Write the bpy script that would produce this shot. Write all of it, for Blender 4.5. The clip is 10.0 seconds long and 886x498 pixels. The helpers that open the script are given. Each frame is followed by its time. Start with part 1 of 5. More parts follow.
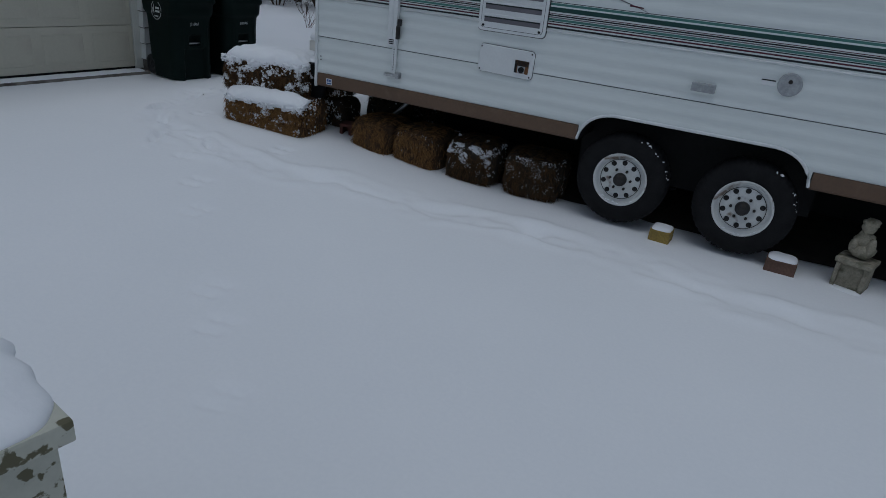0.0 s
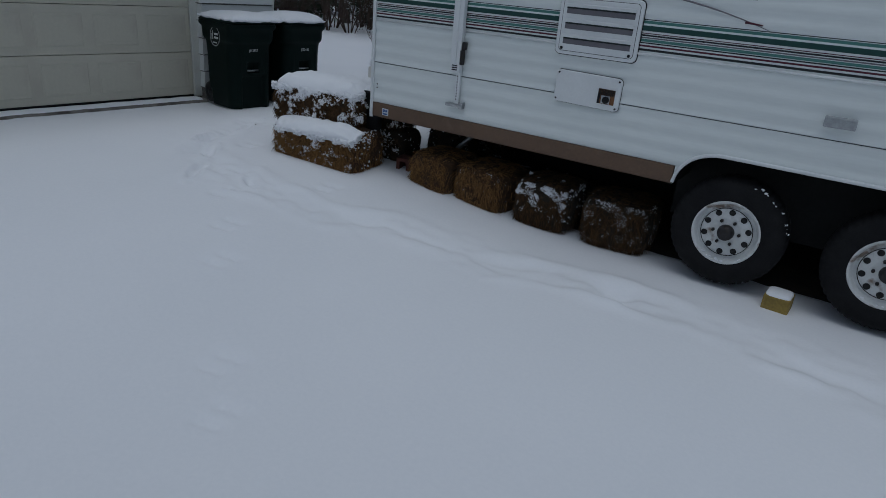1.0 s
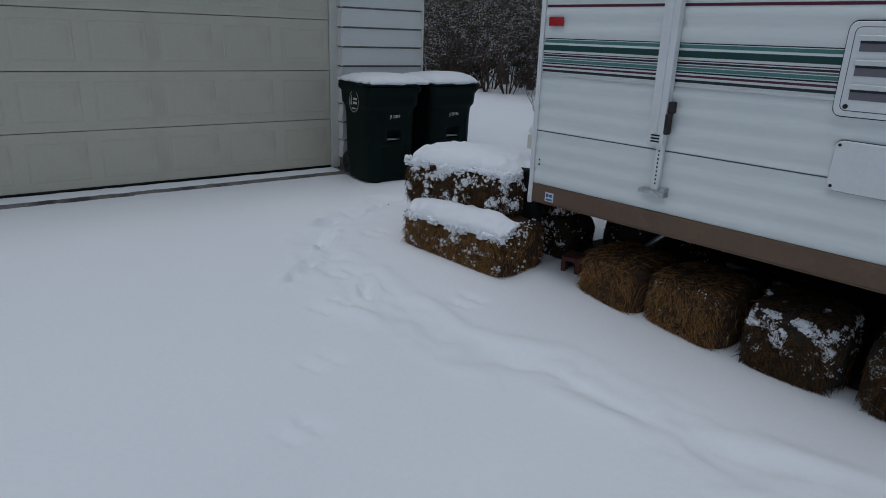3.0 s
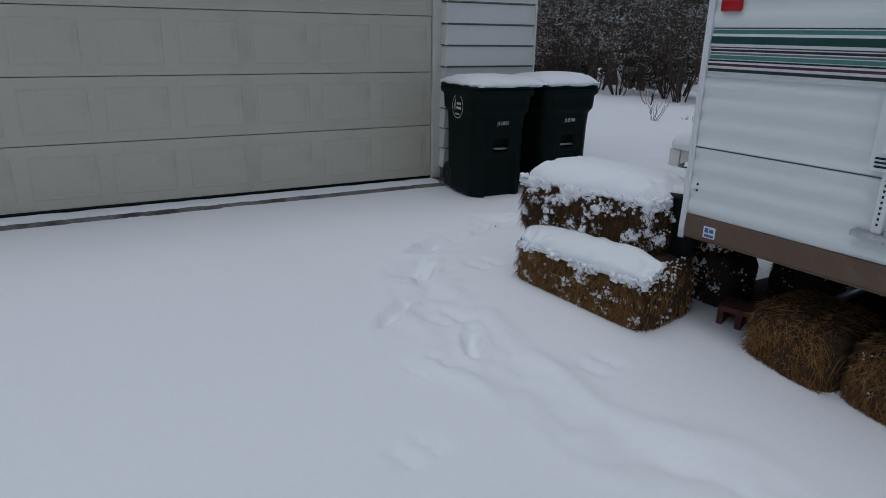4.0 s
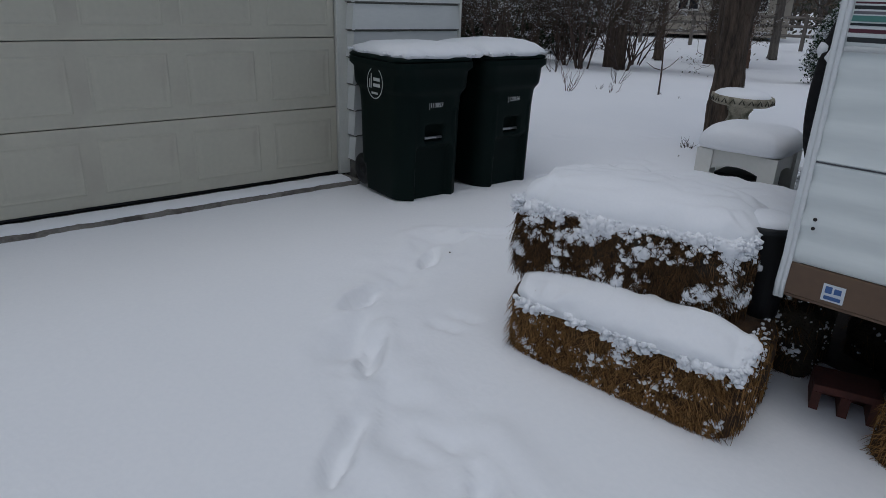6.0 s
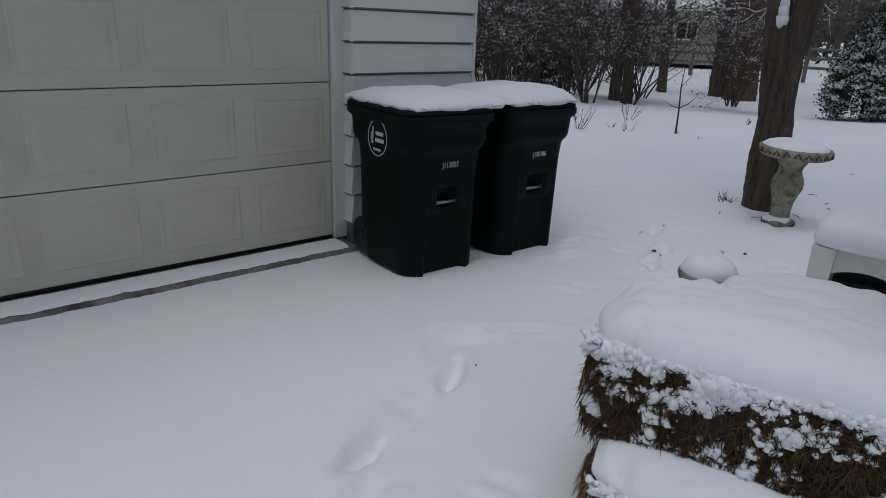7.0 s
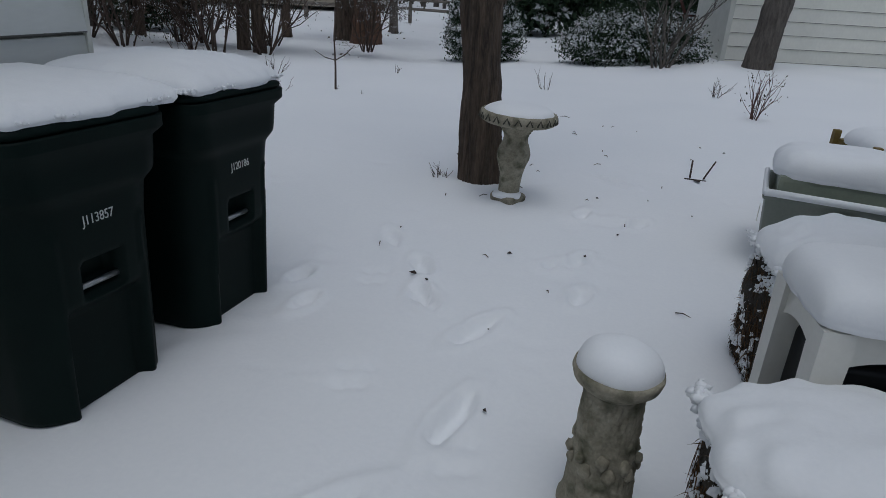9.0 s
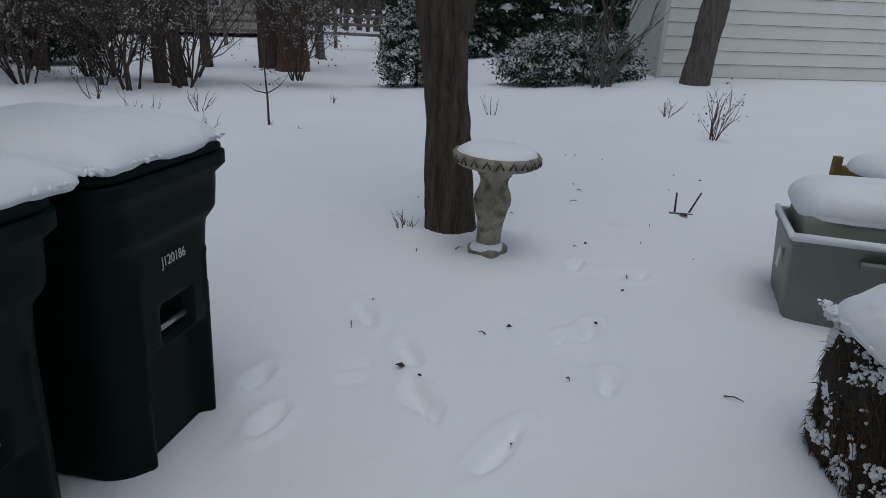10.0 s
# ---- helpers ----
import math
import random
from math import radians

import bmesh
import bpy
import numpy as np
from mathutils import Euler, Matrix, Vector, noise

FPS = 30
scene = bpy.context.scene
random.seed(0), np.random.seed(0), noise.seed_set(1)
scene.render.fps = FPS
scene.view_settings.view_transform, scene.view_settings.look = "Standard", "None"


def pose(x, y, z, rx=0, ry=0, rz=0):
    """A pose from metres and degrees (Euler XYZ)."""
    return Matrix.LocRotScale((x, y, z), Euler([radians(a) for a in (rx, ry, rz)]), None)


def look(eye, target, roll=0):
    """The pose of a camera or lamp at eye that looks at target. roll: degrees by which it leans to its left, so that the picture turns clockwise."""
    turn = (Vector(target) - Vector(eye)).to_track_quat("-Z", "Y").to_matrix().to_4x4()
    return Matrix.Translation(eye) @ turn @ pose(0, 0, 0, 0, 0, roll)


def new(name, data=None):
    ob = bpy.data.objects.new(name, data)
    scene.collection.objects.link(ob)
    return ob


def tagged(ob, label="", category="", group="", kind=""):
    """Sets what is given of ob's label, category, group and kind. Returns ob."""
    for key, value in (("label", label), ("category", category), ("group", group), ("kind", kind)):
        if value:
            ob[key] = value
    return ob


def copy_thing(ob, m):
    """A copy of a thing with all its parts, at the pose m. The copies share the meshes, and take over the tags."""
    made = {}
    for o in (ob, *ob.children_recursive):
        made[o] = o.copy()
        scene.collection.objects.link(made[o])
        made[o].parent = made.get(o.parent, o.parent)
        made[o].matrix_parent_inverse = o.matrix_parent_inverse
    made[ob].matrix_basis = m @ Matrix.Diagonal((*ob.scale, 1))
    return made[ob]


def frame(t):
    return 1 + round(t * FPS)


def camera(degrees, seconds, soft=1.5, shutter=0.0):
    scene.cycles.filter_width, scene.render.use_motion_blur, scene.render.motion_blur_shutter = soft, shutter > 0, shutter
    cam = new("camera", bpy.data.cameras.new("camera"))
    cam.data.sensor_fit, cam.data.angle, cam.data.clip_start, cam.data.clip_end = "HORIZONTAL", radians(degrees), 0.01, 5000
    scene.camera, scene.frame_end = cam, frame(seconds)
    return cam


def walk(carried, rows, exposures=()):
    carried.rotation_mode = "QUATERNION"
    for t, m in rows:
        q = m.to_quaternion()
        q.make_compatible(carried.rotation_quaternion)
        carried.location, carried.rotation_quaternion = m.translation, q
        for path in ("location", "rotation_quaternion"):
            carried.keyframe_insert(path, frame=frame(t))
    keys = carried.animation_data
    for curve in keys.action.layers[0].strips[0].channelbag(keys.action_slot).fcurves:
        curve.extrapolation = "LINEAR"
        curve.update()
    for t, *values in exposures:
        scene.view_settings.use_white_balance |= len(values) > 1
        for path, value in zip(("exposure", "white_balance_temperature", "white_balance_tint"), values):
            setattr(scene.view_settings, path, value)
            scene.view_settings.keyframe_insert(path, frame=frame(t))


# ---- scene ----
cam = camera(68.4, 10.0, soft=0.75)
PATH = [
    (0, (0.804, 0.804, 1.682), (-0.169, 2.349, 0.868), 5.8),
    (0.5, (0.523, 1.014, 1.596), (-0.5, 2.537, 0.799), 5.7),
    (1, (0.38, 1.479, 1.578), (-0.783, 2.918, 0.818), 4.8),
    (1.5, (0.165, 1.7, 1.535), (-1.094, 3.037, 0.743), 5.8),
    (2, (-0.153, 1.931, 1.467), (-1.374, 3.319, 0.704), 5.9),
    (2.5, (-0.453, 2.302, 1.446), (-1.931, 3.507, 0.843), 4.3),
    (2.7, (-0.585, 2.413, 1.451), (-2.094, 3.568, 0.828), 2.7),
    (3.8, (-1.344, 2.811, 1.412), (-2.924, 3.873, 0.8), 1.9),
    (4, (-1.515, 2.872, 1.407), (-3.189, 3.767, 0.777), 1.0),
    (4.5, (-1.845, 2.958, 1.419), (-3.549, 3.753, 0.737), 2.6),
    (5, (-2.196, 3.165, 1.4), (-3.805, 4.177, 0.778), -0.1),
    (5.2, (-2.351, 3.192, 1.42), (-3.946, 4.243, 0.825), -0.6),
    (6.3, (-3.166, 3.453, 1.325), (-4.551, 4.683, 0.572), 1.3),
    (6.5, (-3.347, 3.602, 1.331), (-4.711, 4.861, 0.586), -0.4),
    (7, (-3.674, 3.723, 1.413), (-5.128, 4.932, 0.763), 2.1),
    (7.5, (-4.025, 3.879, 1.382), (-5.247, 5.327, 0.741), 4.1),
    (8, (-4.323, 4.143, 1.373), (-5.286, 5.767, 0.712), 0.9),
    (8.5, (-4.657, 4.388, 1.342), (-5.299, 6.114, 0.562), 4.5),
    (9, (-4.969, 4.649, 1.389), (-5.51, 6.421, 0.634), 3.6),
    (9.5, (-5.186, 4.945, 1.393), (-5.85, 6.695, 0.689), 1.6),
    (10, (-5.4, 5.234, 1.393), (-5.754, 7.078, 0.703), 2.3),
]
walk(cam, [(t, look(eye, target, roll)) for t, eye, target, roll in PATH],
     [(0, -1.30, 5580, 5), (1, -1.24, 5580, 5), (2, -1.12, 5600, 5), (2.5, -1.04, 5650, 5), (4, -0.85, 5760, 7), (5, -0.92, 5780, 7), (6.5, -0.84, 5860, 8), (8, -0.74, 5880, 7), (9, -0.87, 5860, 6), (10, -0.82, 5860, 6)])

# ---- light ----
world = bpy.data.worlds.new("overcast_sky")
scene.world = world
world.use_nodes = True
wn = world.node_tree.nodes
sky = wn.new("ShaderNodeTexSky")
sky.sky_type = "NISHITA"
sky.sun_disc = False
sky.sun_elevation, sky.sun_rotation = radians(78), radians(158)
sky.air_density, sky.dust_density, sky.ozone_density = 1.0, 4.0, 1.0
soft_sky = wn.new("ShaderNodeHueSaturation")
soft_sky.inputs["Saturation"].default_value = 0.6
world.node_tree.links.new(sky.outputs[0], soft_sky.inputs["Color"])
world.node_tree.links.new(soft_sky.outputs[0], wn["Background"].inputs["Color"])
wn["Background"].inputs["Strength"].default_value = 0.12

sun = new("sun", bpy.data.lights.new("sun", "SUN"))
sun.data.energy, sun.data.angle, sun.data.color = 0.75, radians(45), (1.0, 0.97, 0.93)
sun.matrix_world = look((0.8, -1.6, 12), (0, 0, 0))


# ---- materials ----
def mat(name, c1, c2=None, rough=0.7, scale=6.0, fine=60.0, bump=0.15, dist=0.01, metal=0.0, stretch=(1, 1, 1), spec=0.5, vary=0.0):
    """Two-scale noise between two base colours with fine relief; vary: spread of brightness between pieces."""
    m = bpy.data.materials.new(name)
    m.use_nodes = True
    n, l = m.node_tree.nodes, m.node_tree.links
    b = n["Principled BSDF"]
    c2 = c2 or tuple(0.75 * v for v in c1)
    co = n.new("ShaderNodeTexCoord")
    mp = n.new("ShaderNodeMapping")
    mp.inputs["Scale"].default_value = stretch
    l.new(co.outputs["Object"], mp.inputs["Vector"])
    n1, n2 = n.new("ShaderNodeTexNoise"), n.new("ShaderNodeTexNoise")
    n1.inputs["Scale"].default_value, n2.inputs["Scale"].default_value = scale, fine
    n1.inputs["Detail"].default_value, n2.inputs["Detail"].default_value = 5, 3
    for t in (n1, n2):
        l.new(mp.outputs[0], t.inputs["Vector"])
    add = n.new("ShaderNodeMath")
    add.operation = "MULTIPLY_ADD"
    add.inputs[1].default_value = 0.4
    l.new(n2.outputs["Fac"], add.inputs[0])
    sc = n.new("ShaderNodeMath")
    sc.operation = "MULTIPLY"
    sc.inputs[1].default_value = 0.6
    l.new(n1.outputs["Fac"], sc.inputs[0])
    l.new(sc.outputs[0], add.inputs[2])
    ramp = n.new("ShaderNodeValToRGB")
    ramp.color_ramp.elements[0].position, ramp.color_ramp.elements[1].position = 0.35, 0.65
    ramp.color_ramp.elements[0].color, ramp.color_ramp.elements[1].color = (*c2, 1), (*c1, 1)
    l.new(add.outputs[0], ramp.inputs[0])
    out = ramp.outputs[0]
    if vary:
        oi, hs, mr = n.new("ShaderNodeObjectInfo"), n.new("ShaderNodeHueSaturation"), n.new("ShaderNodeMapRange")
        mr.inputs[3].default_value, mr.inputs[4].default_value = 1 - vary, 1 + vary
        l.new(oi.outputs["Random"], mr.inputs[0])
        l.new(mr.outputs[0], hs.inputs["Value"])
        l.new(out, hs.inputs["Color"])
        out = hs.outputs[0]
    l.new(out, b.inputs["Base Color"])
    b.inputs["Roughness"].default_value, b.inputs["Metallic"].default_value = rough, metal
    b.inputs["Specular IOR Level"].default_value = spec
    if bump:
        bp = n.new("ShaderNodeBump")
        bp.inputs["Strength"].default_value, bp.inputs["Distance"].default_value = bump, dist
        l.new(add.outputs[0], bp.inputs["Height"])
        l.new(bp.outputs[0], b.inputs["Normal"])
    return m


def mix_over(m, colour, scale, low, high, rough=0.8):
    """Patches of another colour over a material, by a noise of its own."""
    n, l = m.node_tree.nodes, m.node_tree.links
    b = n["Principled BSDF"]
    old = b.inputs["Base Color"].links[0].from_socket
    co, nz, rp, mx = n.new("ShaderNodeTexCoord"), n.new("ShaderNodeTexNoise"), n.new("ShaderNodeValToRGB"), n.new("ShaderNodeMix")
    nz.inputs["Scale"].default_value, nz.inputs["Detail"].default_value = scale, 8
    rp.color_ramp.elements[0].position, rp.color_ramp.elements[1].position = low, high
    mx.data_type = "RGBA"
    l.new(co.outputs["Object"], nz.inputs["Vector"])
    l.new(nz.outputs["Fac"], rp.inputs[0])
    l.new(rp.outputs[0], mx.inputs[0])
    l.new(old, mx.inputs[6])
    mx.inputs[7].default_value = (*colour, 1)
    l.new(mx.outputs[2], b.inputs["Base Color"])
    return m


def leafy(name, c1, c2, rough=0.7):
    """Leaves and straw: colour runs from piece to piece of the mesh."""
    m = bpy.data.materials.new(name)
    m.use_nodes = True
    n, l = m.node_tree.nodes, m.node_tree.links
    b = n["Principled BSDF"]
    geo, rp = n.new("ShaderNodeNewGeometry"), n.new("ShaderNodeValToRGB")
    rp.color_ramp.elements[0].color, rp.color_ramp.elements[1].color = (*c1, 1), (*c2, 1)
    l.new(geo.outputs["Random Per Island"], rp.inputs[0])
    l.new(rp.outputs[0], b.inputs["Base Color"])
    b.inputs["Roughness"].default_value = rough
    b.inputs["Specular IOR Level"].default_value = 0.2
    return m


SNOW = mat("snow", (0.84, 0.85, 0.87), (0.80, 0.815, 0.84), 0.65, 1.5, 90, 0.25, 0.006, spec=0.3)
SNOW_CLUMP = mat("snow_clumps", (0.84, 0.85, 0.87), (0.76, 0.77, 0.79), 0.7, 20, 150, 0.3, 0.006, spec=0.3)
GROUND_SNOW = mat("ground_snow", (0.84, 0.85, 0.87), (0.80, 0.815, 0.84), 0.65, 0.7, 45, 0.3, 0.008, spec=0.3)
DOOR_PAINT = mix_over(mat("garage_door_paint", (0.56, 0.535, 0.435), (0.51, 0.49, 0.40), 0.45, 1.2, 30, 0.05, 0.002), (0.43, 0.395, 0.33), 1.6, 0.55, 0.85)
TRIM_PAINT = mat("trim_paint", (0.66, 0.66, 0.60), (0.58, 0.58, 0.52), 0.5, 5, 60, 0.1, 0.003)
SIDING = mix_over(mat("siding_paint", (0.70, 0.71, 0.68), (0.64, 0.65, 0.62), 0.5, 3, 60, 0.12, 0.003, stretch=(1, 0.25, 1), vary=0.04), (0.56, 0.57, 0.52), 2.2, 0.55, 0.8)
FAR_SIDING = mat("neighbour_siding_paint", (0.84, 0.825, 0.74), (0.76, 0.745, 0.67), 0.55, 1.5, 20, 0.1, 0.004, vary=0.03)
CONCRETE = mix_over(mat("concrete", (0.24, 0.225, 0.20), (0.13, 0.12, 0.105), 0.9, 6, 70, 0.5, 0.01), (0.07, 0.062, 0.055), 5, 0.5, 0.65)
CAST_STONE = mix_over(mat("cast_stone", (0.37, 0.34, 0.265), (0.20, 0.18, 0.13), 0.9, 14, 90, 0.7, 0.008), (0.085, 0.085, 0.05), 12, 0.5, 0.68)
# Rim relief coloured dark for the shadows and dirt of its zigzag.
STONE_DARK = mat("shaded_dirty_relief", (0.07, 0.065, 0.05), (0.04, 0.04, 0.03), 0.95, 14, 90, 0.5, 0.004)
BIN_PLASTIC = mat("dark_green_plastic", (0.0038, 0.0108, 0.0092), (0.0025, 0.0075, 0.0064), 0.55, 5, 140, 0.12, 0.002, spec=0.10)
BLACK_PLASTIC = mat("black_plastic", (0.012, 0.013, 0.015), (0.007, 0.008, 0.009), 0.45, 5, 90, 0.1, 0.002, spec=0.3)
RUBBER = mat("tyre_rubber", (0.013, 0.013, 0.014), (0.007, 0.007, 0.008), 0.8, 12, 90, 0.3, 0.004, spec=0.2)
WHITE_INK = mat("white_marking", (0.62, 0.64, 0.62), (0.5, 0.52, 0.5), 0.6, 30, 90, 0)
STEEL = mat("galvanised_steel", (0.55, 0.56, 0.57), (0.36, 0.37, 0.38), 0.4, 20, 90, 0.1, 0.002, metal=0.9)
DARK_STEEL = mat("dark_steel", (0.05, 0.05, 0.055), (0.03, 0.025, 0.02), 0.55, 15, 80, 0.25, 0.003, metal=0.6)
RV_WHITE = mat("trailer_aluminium_paint", (0.75, 0.785, 0.765), (0.69, 0.725, 0.71), 0.38, 1.2, 25, 0.05, 0.002, stretch=(0.4, 1, 3))
RV_TRIM = mat("trailer_white_plastic", (0.74, 0.76, 0.76), (0.68, 0.70, 0.70), 0.42, 6, 60, 0.05, 0.002)
RV_BROWN = mix_over(mat("brown_skirt_paint", (0.135, 0.080, 0.045), (0.105, 0.062, 0.036), 0.5, 3, 40, 0.1, 0.002), (0.18, 0.115, 0.07), 7, 0.6, 0.85)
# Near-black colour carries the shade under the trailer and in wheel recesses.
SHADOW_BOARD = mat("near_black_shade", (0.02, 0.02, 0.02), (0.012, 0.012, 0.012), 0.9, 5, 30, 0.3, 0.01)
TEAL = mat("pale_teal_stripe", (0.075, 0.21, 0.18), (0.06, 0.175, 0.15), 0.4, 8, 60, 0)
DEEP_GREEN = mat("deep_green_stripe", (0.006, 0.05, 0.042), (0.005, 0.04, 0.034), 0.4, 8, 60, 0)
MAROON = mat("maroon_stripe", (0.085, 0.008, 0.024), (0.065, 0.007, 0.02), 0.4, 8, 60, 0)
BLACK_STRIPE = mat("dark_stripe", (0.005, 0.012, 0.014), (0.004, 0.009, 0.011), 0.4, 8, 60, 0)
GREY_STRIPE = mat("grey_stripe", (0.16, 0.15, 0.165), (0.13, 0.125, 0.14), 0.4, 8, 60, 0)
RED_LENS = mat("red_lens", (0.42, 0.004, 0.008), (0.34, 0.003, 0.006), 0.25, 20, 60, 0)
CLEAR_LENS = mat("grey_clear_lens", (0.42, 0.44, 0.45), (0.30, 0.31, 0.32), 0.2, 30, 90, 0.1, 0.002)
LOUVRE_DARK = mat("louvre_shade", (0.10, 0.10, 0.11), (0.07, 0.07, 0.075), 0.7, 9, 60, 0)
RIM_WHITE = mix_over(mat("white_rim_paint", (0.66, 0.67, 0.66), (0.58, 0.59, 0.57), 0.45, 9, 70, 0.1, 0.002), (0.22, 0.17, 0.13), 9, 0.62, 0.72)
RUST = mat("rusty_grille", (0.20, 0.09, 0.035), (0.09, 0.045, 0.02), 0.8, 20, 120, 0.3, 0.003)
CHOCK_YELLOW = mat("yellow_painted_block", (0.34, 0.24, 0.05), (0.20, 0.14, 0.035), 0.75, 9, 60, 0.3, 0.004)
CHOCK_BROWN = mat("brown_wood_block", (0.15, 0.085, 0.06), (0.09, 0.05, 0.035), 0.8, 7, 60, 0.4, 0.004)
BRICK_RED = mat("red_clay_block", (0.12, 0.038, 0.028), (0.07, 0.026, 0.02), 0.85, 12, 70, 0.4, 0.004)
HAY = mat("packed_hay", (0.085, 0.042, 0.014), (0.018, 0.010, 0.005), 0.95, 18, 120, 0.9, 0.02, stretch=(1, 1, 2.5))
HAY_DARK = mat("damp_packed_hay", (0.035, 0.026, 0.014), (0.012, 0.009, 0.006), 0.95, 18, 120, 0.9, 0.02)
STRAW = leafy("straw_blades", (0.045, 0.021, 0.008), (0.46, 0.25, 0.09))
STRAW_DARK = leafy("damp_straw_blades", (0.016, 0.010, 0.006), (0.17, 0.092, 0.038))
RESIN_WHITE = mat("white_resin", (0.72, 0.71, 0.66), (0.66, 0.65, 0.60), 0.4, 6, 60, 0.06, 0.002)
TOTE_GREY = mat("grey_green_plastic", (0.20, 0.22, 0.19), (0.16, 0.18, 0.155), 0.5, 4, 70, 0.1, 0.003)
TOTE_LIGHT = mat("sage_plastic", (0.26, 0.29, 0.22), (0.22, 0.245, 0.19), 0.5, 4, 70, 0.1, 0.003)
YELLOW_WOOD = mat("ochre_stained_wood", (0.22, 0.155, 0.035), (0.13, 0.09, 0.022), 0.7, 5, 60, 0.3, 0.004, stretch=(1, 1, 6))
OLD_WOOD = mix_over(mat("peeling_cream_paint", (0.52, 0.52, 0.44), (0.44, 0.44, 0.37), 0.7, 8, 70, 0.3, 0.003), (0.11, 0.10, 0.055), 26, 0.53, 0.56)
BARK = mat("brown_bark", (0.13, 0.094, 0.068), (0.028, 0.021, 0.016), 0.95, 7, 34, 1.0, 0.06, stretch=(3, 3, 0.3))
BARK_RED = mat("reddish_bark", (0.17, 0.095, 0.06), (0.075, 0.042, 0.028), 0.95, 6, 30, 1.0, 0.05, stretch=(3, 3, 0.3))
BARK_GREY = mat("grey_bark", (0.17, 0.15, 0.13), (0.07, 0.06, 0.052), 0.95, 6, 30, 1.0, 0.05, stretch=(3, 3, 0.5))
TWIG = mat("bare_twigs", (0.085, 0.058, 0.045), (0.05, 0.034, 0.027), 0.9, 9, 60, 0)
TWIG_RED = mat("reddish_twigs", (0.15, 0.075, 0.06), (0.08, 0.045, 0.04), 0.9, 9, 60, 0)
TWIG_GREY = mat("grey_woods_twigs", (0.13, 0.115, 0.105), (0.09, 0.08, 0.075), 0.9, 2, 20, 0)
NEEDLES = leafy("dark_green_needles", (0.008, 0.020, 0.012), (0.035, 0.06, 0.03))
YEW = leafy("green_yew_leaves", (0.010, 0.022, 0.012), (0.04, 0.065, 0.032))
THICKET_LEAF = leafy("mixed_brown_green_leaves", (0.024, 0.030, 0.018), (0.11, 0.082, 0.062))
LEAF_SNOW = leafy("snow_on_leaves", (0.72, 0.73, 0.75), (0.85, 0.86, 0.88), 0.7)
TAN_WALL = mat("tan_house_wall", (0.36, 0.32, 0.26), (0.31, 0.28, 0.23), 0.8, 2, 20, 0.1, 0.004)
WINDOW_DARK = mat("dark_window_pane", (0.03, 0.032, 0.035), (0.02, 0.02, 0.024), 0.1, 2, 20, 0)
ORANGE_WOOD = mat("orange_brown_boards", (0.45, 0.22, 0.06), (0.36, 0.17, 0.05), 0.7, 3, 20, 0.2, 0.004)
STEP_RED = mat("dark_red_wood", (0.12, 0.045, 0.035), (0.08, 0.03, 0.025), 0.8, 5, 40, 0.2, 0.004)
FENCE_GREY = mat("weathered_fence", (0.19, 0.17, 0.15), (0.13, 0.115, 0.10), 0.9, 4, 40, 0.2, 0.004)
DEAD_LEAF = mat("dead_leaf", (0.05, 0.035, 0.028), (0.03, 0.02, 0.016), 0.9, 20, 60, 0)
STICKER = mat("white_sticker", (0.66, 0.70, 0.74), (0.6, 0.64, 0.68), 0.5, 20, 60, 0)
STICKER_BLUE = mat("blue_print", (0.05, 0.12, 0.32), (0.04, 0.10, 0.27), 0.5, 20, 60, 0)


# ---- mesh helpers ----
def part(name, geo, material, parent=None, label="", smooth=True, m=None):
    """One mesh object from a bmesh or from (verts, faces), under a thing or a part."""
    if isinstance(geo, bpy.types.Mesh):
        me = geo
    else:
        me = bpy.data.meshes.new(name)
        if isinstance(geo, tuple):
            me.from_pydata([tuple(map(float, v)) for v in geo[0]], [], [tuple(map(int, f)) for f in geo[1]])
        else:
            geo.to_mesh(me)
            geo.free()
        me.materials.append(material)
        me.update()
        me.polygons.foreach_set("use_smooth", [smooth] * len(me.polygons))
    ob = new(name, me)
    ob.parent = parent
    if m is not None:
        ob.matrix_basis = m
    if label:
        ob["label"] = label
    return ob


def thing(name, m, label, category, group="", kind=""):
    return tagged(place(new(name), m), label, category, group, kind)


def place(ob, m):
    ob.matrix_basis = m
    return ob


def box(x0, x1, y0, y1, z0, z1, bevel=0.0, seg=2, bm=None):
    own = bmesh.new()
    bmesh.ops.create_cube(own, size=1)
    for v in own.verts:
        v.co = Vector(((x0 + x1) / 2 + v.co.x * (x1 - x0), (y0 + y1) / 2 + v.co.y * (y1 - y0), (z0 + z1) / 2 + v.co.z * (z1 - z0)))
    if bevel:
        bmesh.ops.bevel(own, geom=own.edges[:], offset=bevel, segments=seg, affect="EDGES", profile=0.6)
    return own


def join(*bms):
    out = bmesh.new()
    for b in bms:
        me = bpy.data.meshes.new("piece")
        b.to_mesh(me)
        b.free()
        out.from_mesh(me)
        bpy.data.meshes.remove(me)
    return out


def turned(bm, m):
    bmesh.ops.transform(bm, matrix=m, verts=bm.verts[:])
    return bm


def lathe(profile, n=40, wob=None):
    """Verts and faces of a turned shape; profile: (radius, z) from bottom to top."""
    vs, fs = [], []
    for r, z in profile:
        for i in range(n):
            a = 2 * math.pi * i / n
            rr = r + (wob(a, z, r) if wob else 0)
            vs.append((rr * math.cos(a), rr * math.sin(a), z))
    for k in range(len(profile) - 1):
        for i in range(n):
            j = (i + 1) % n
            fs.append((k * n + i, k * n + j, (k + 1) * n + j, (k + 1) * n + i))
    fs.append(tuple(range(n - 1, -1, -1)))
    fs.append(tuple((len(profile) - 1) * n + i for i in range(n)))
    return vs, fs


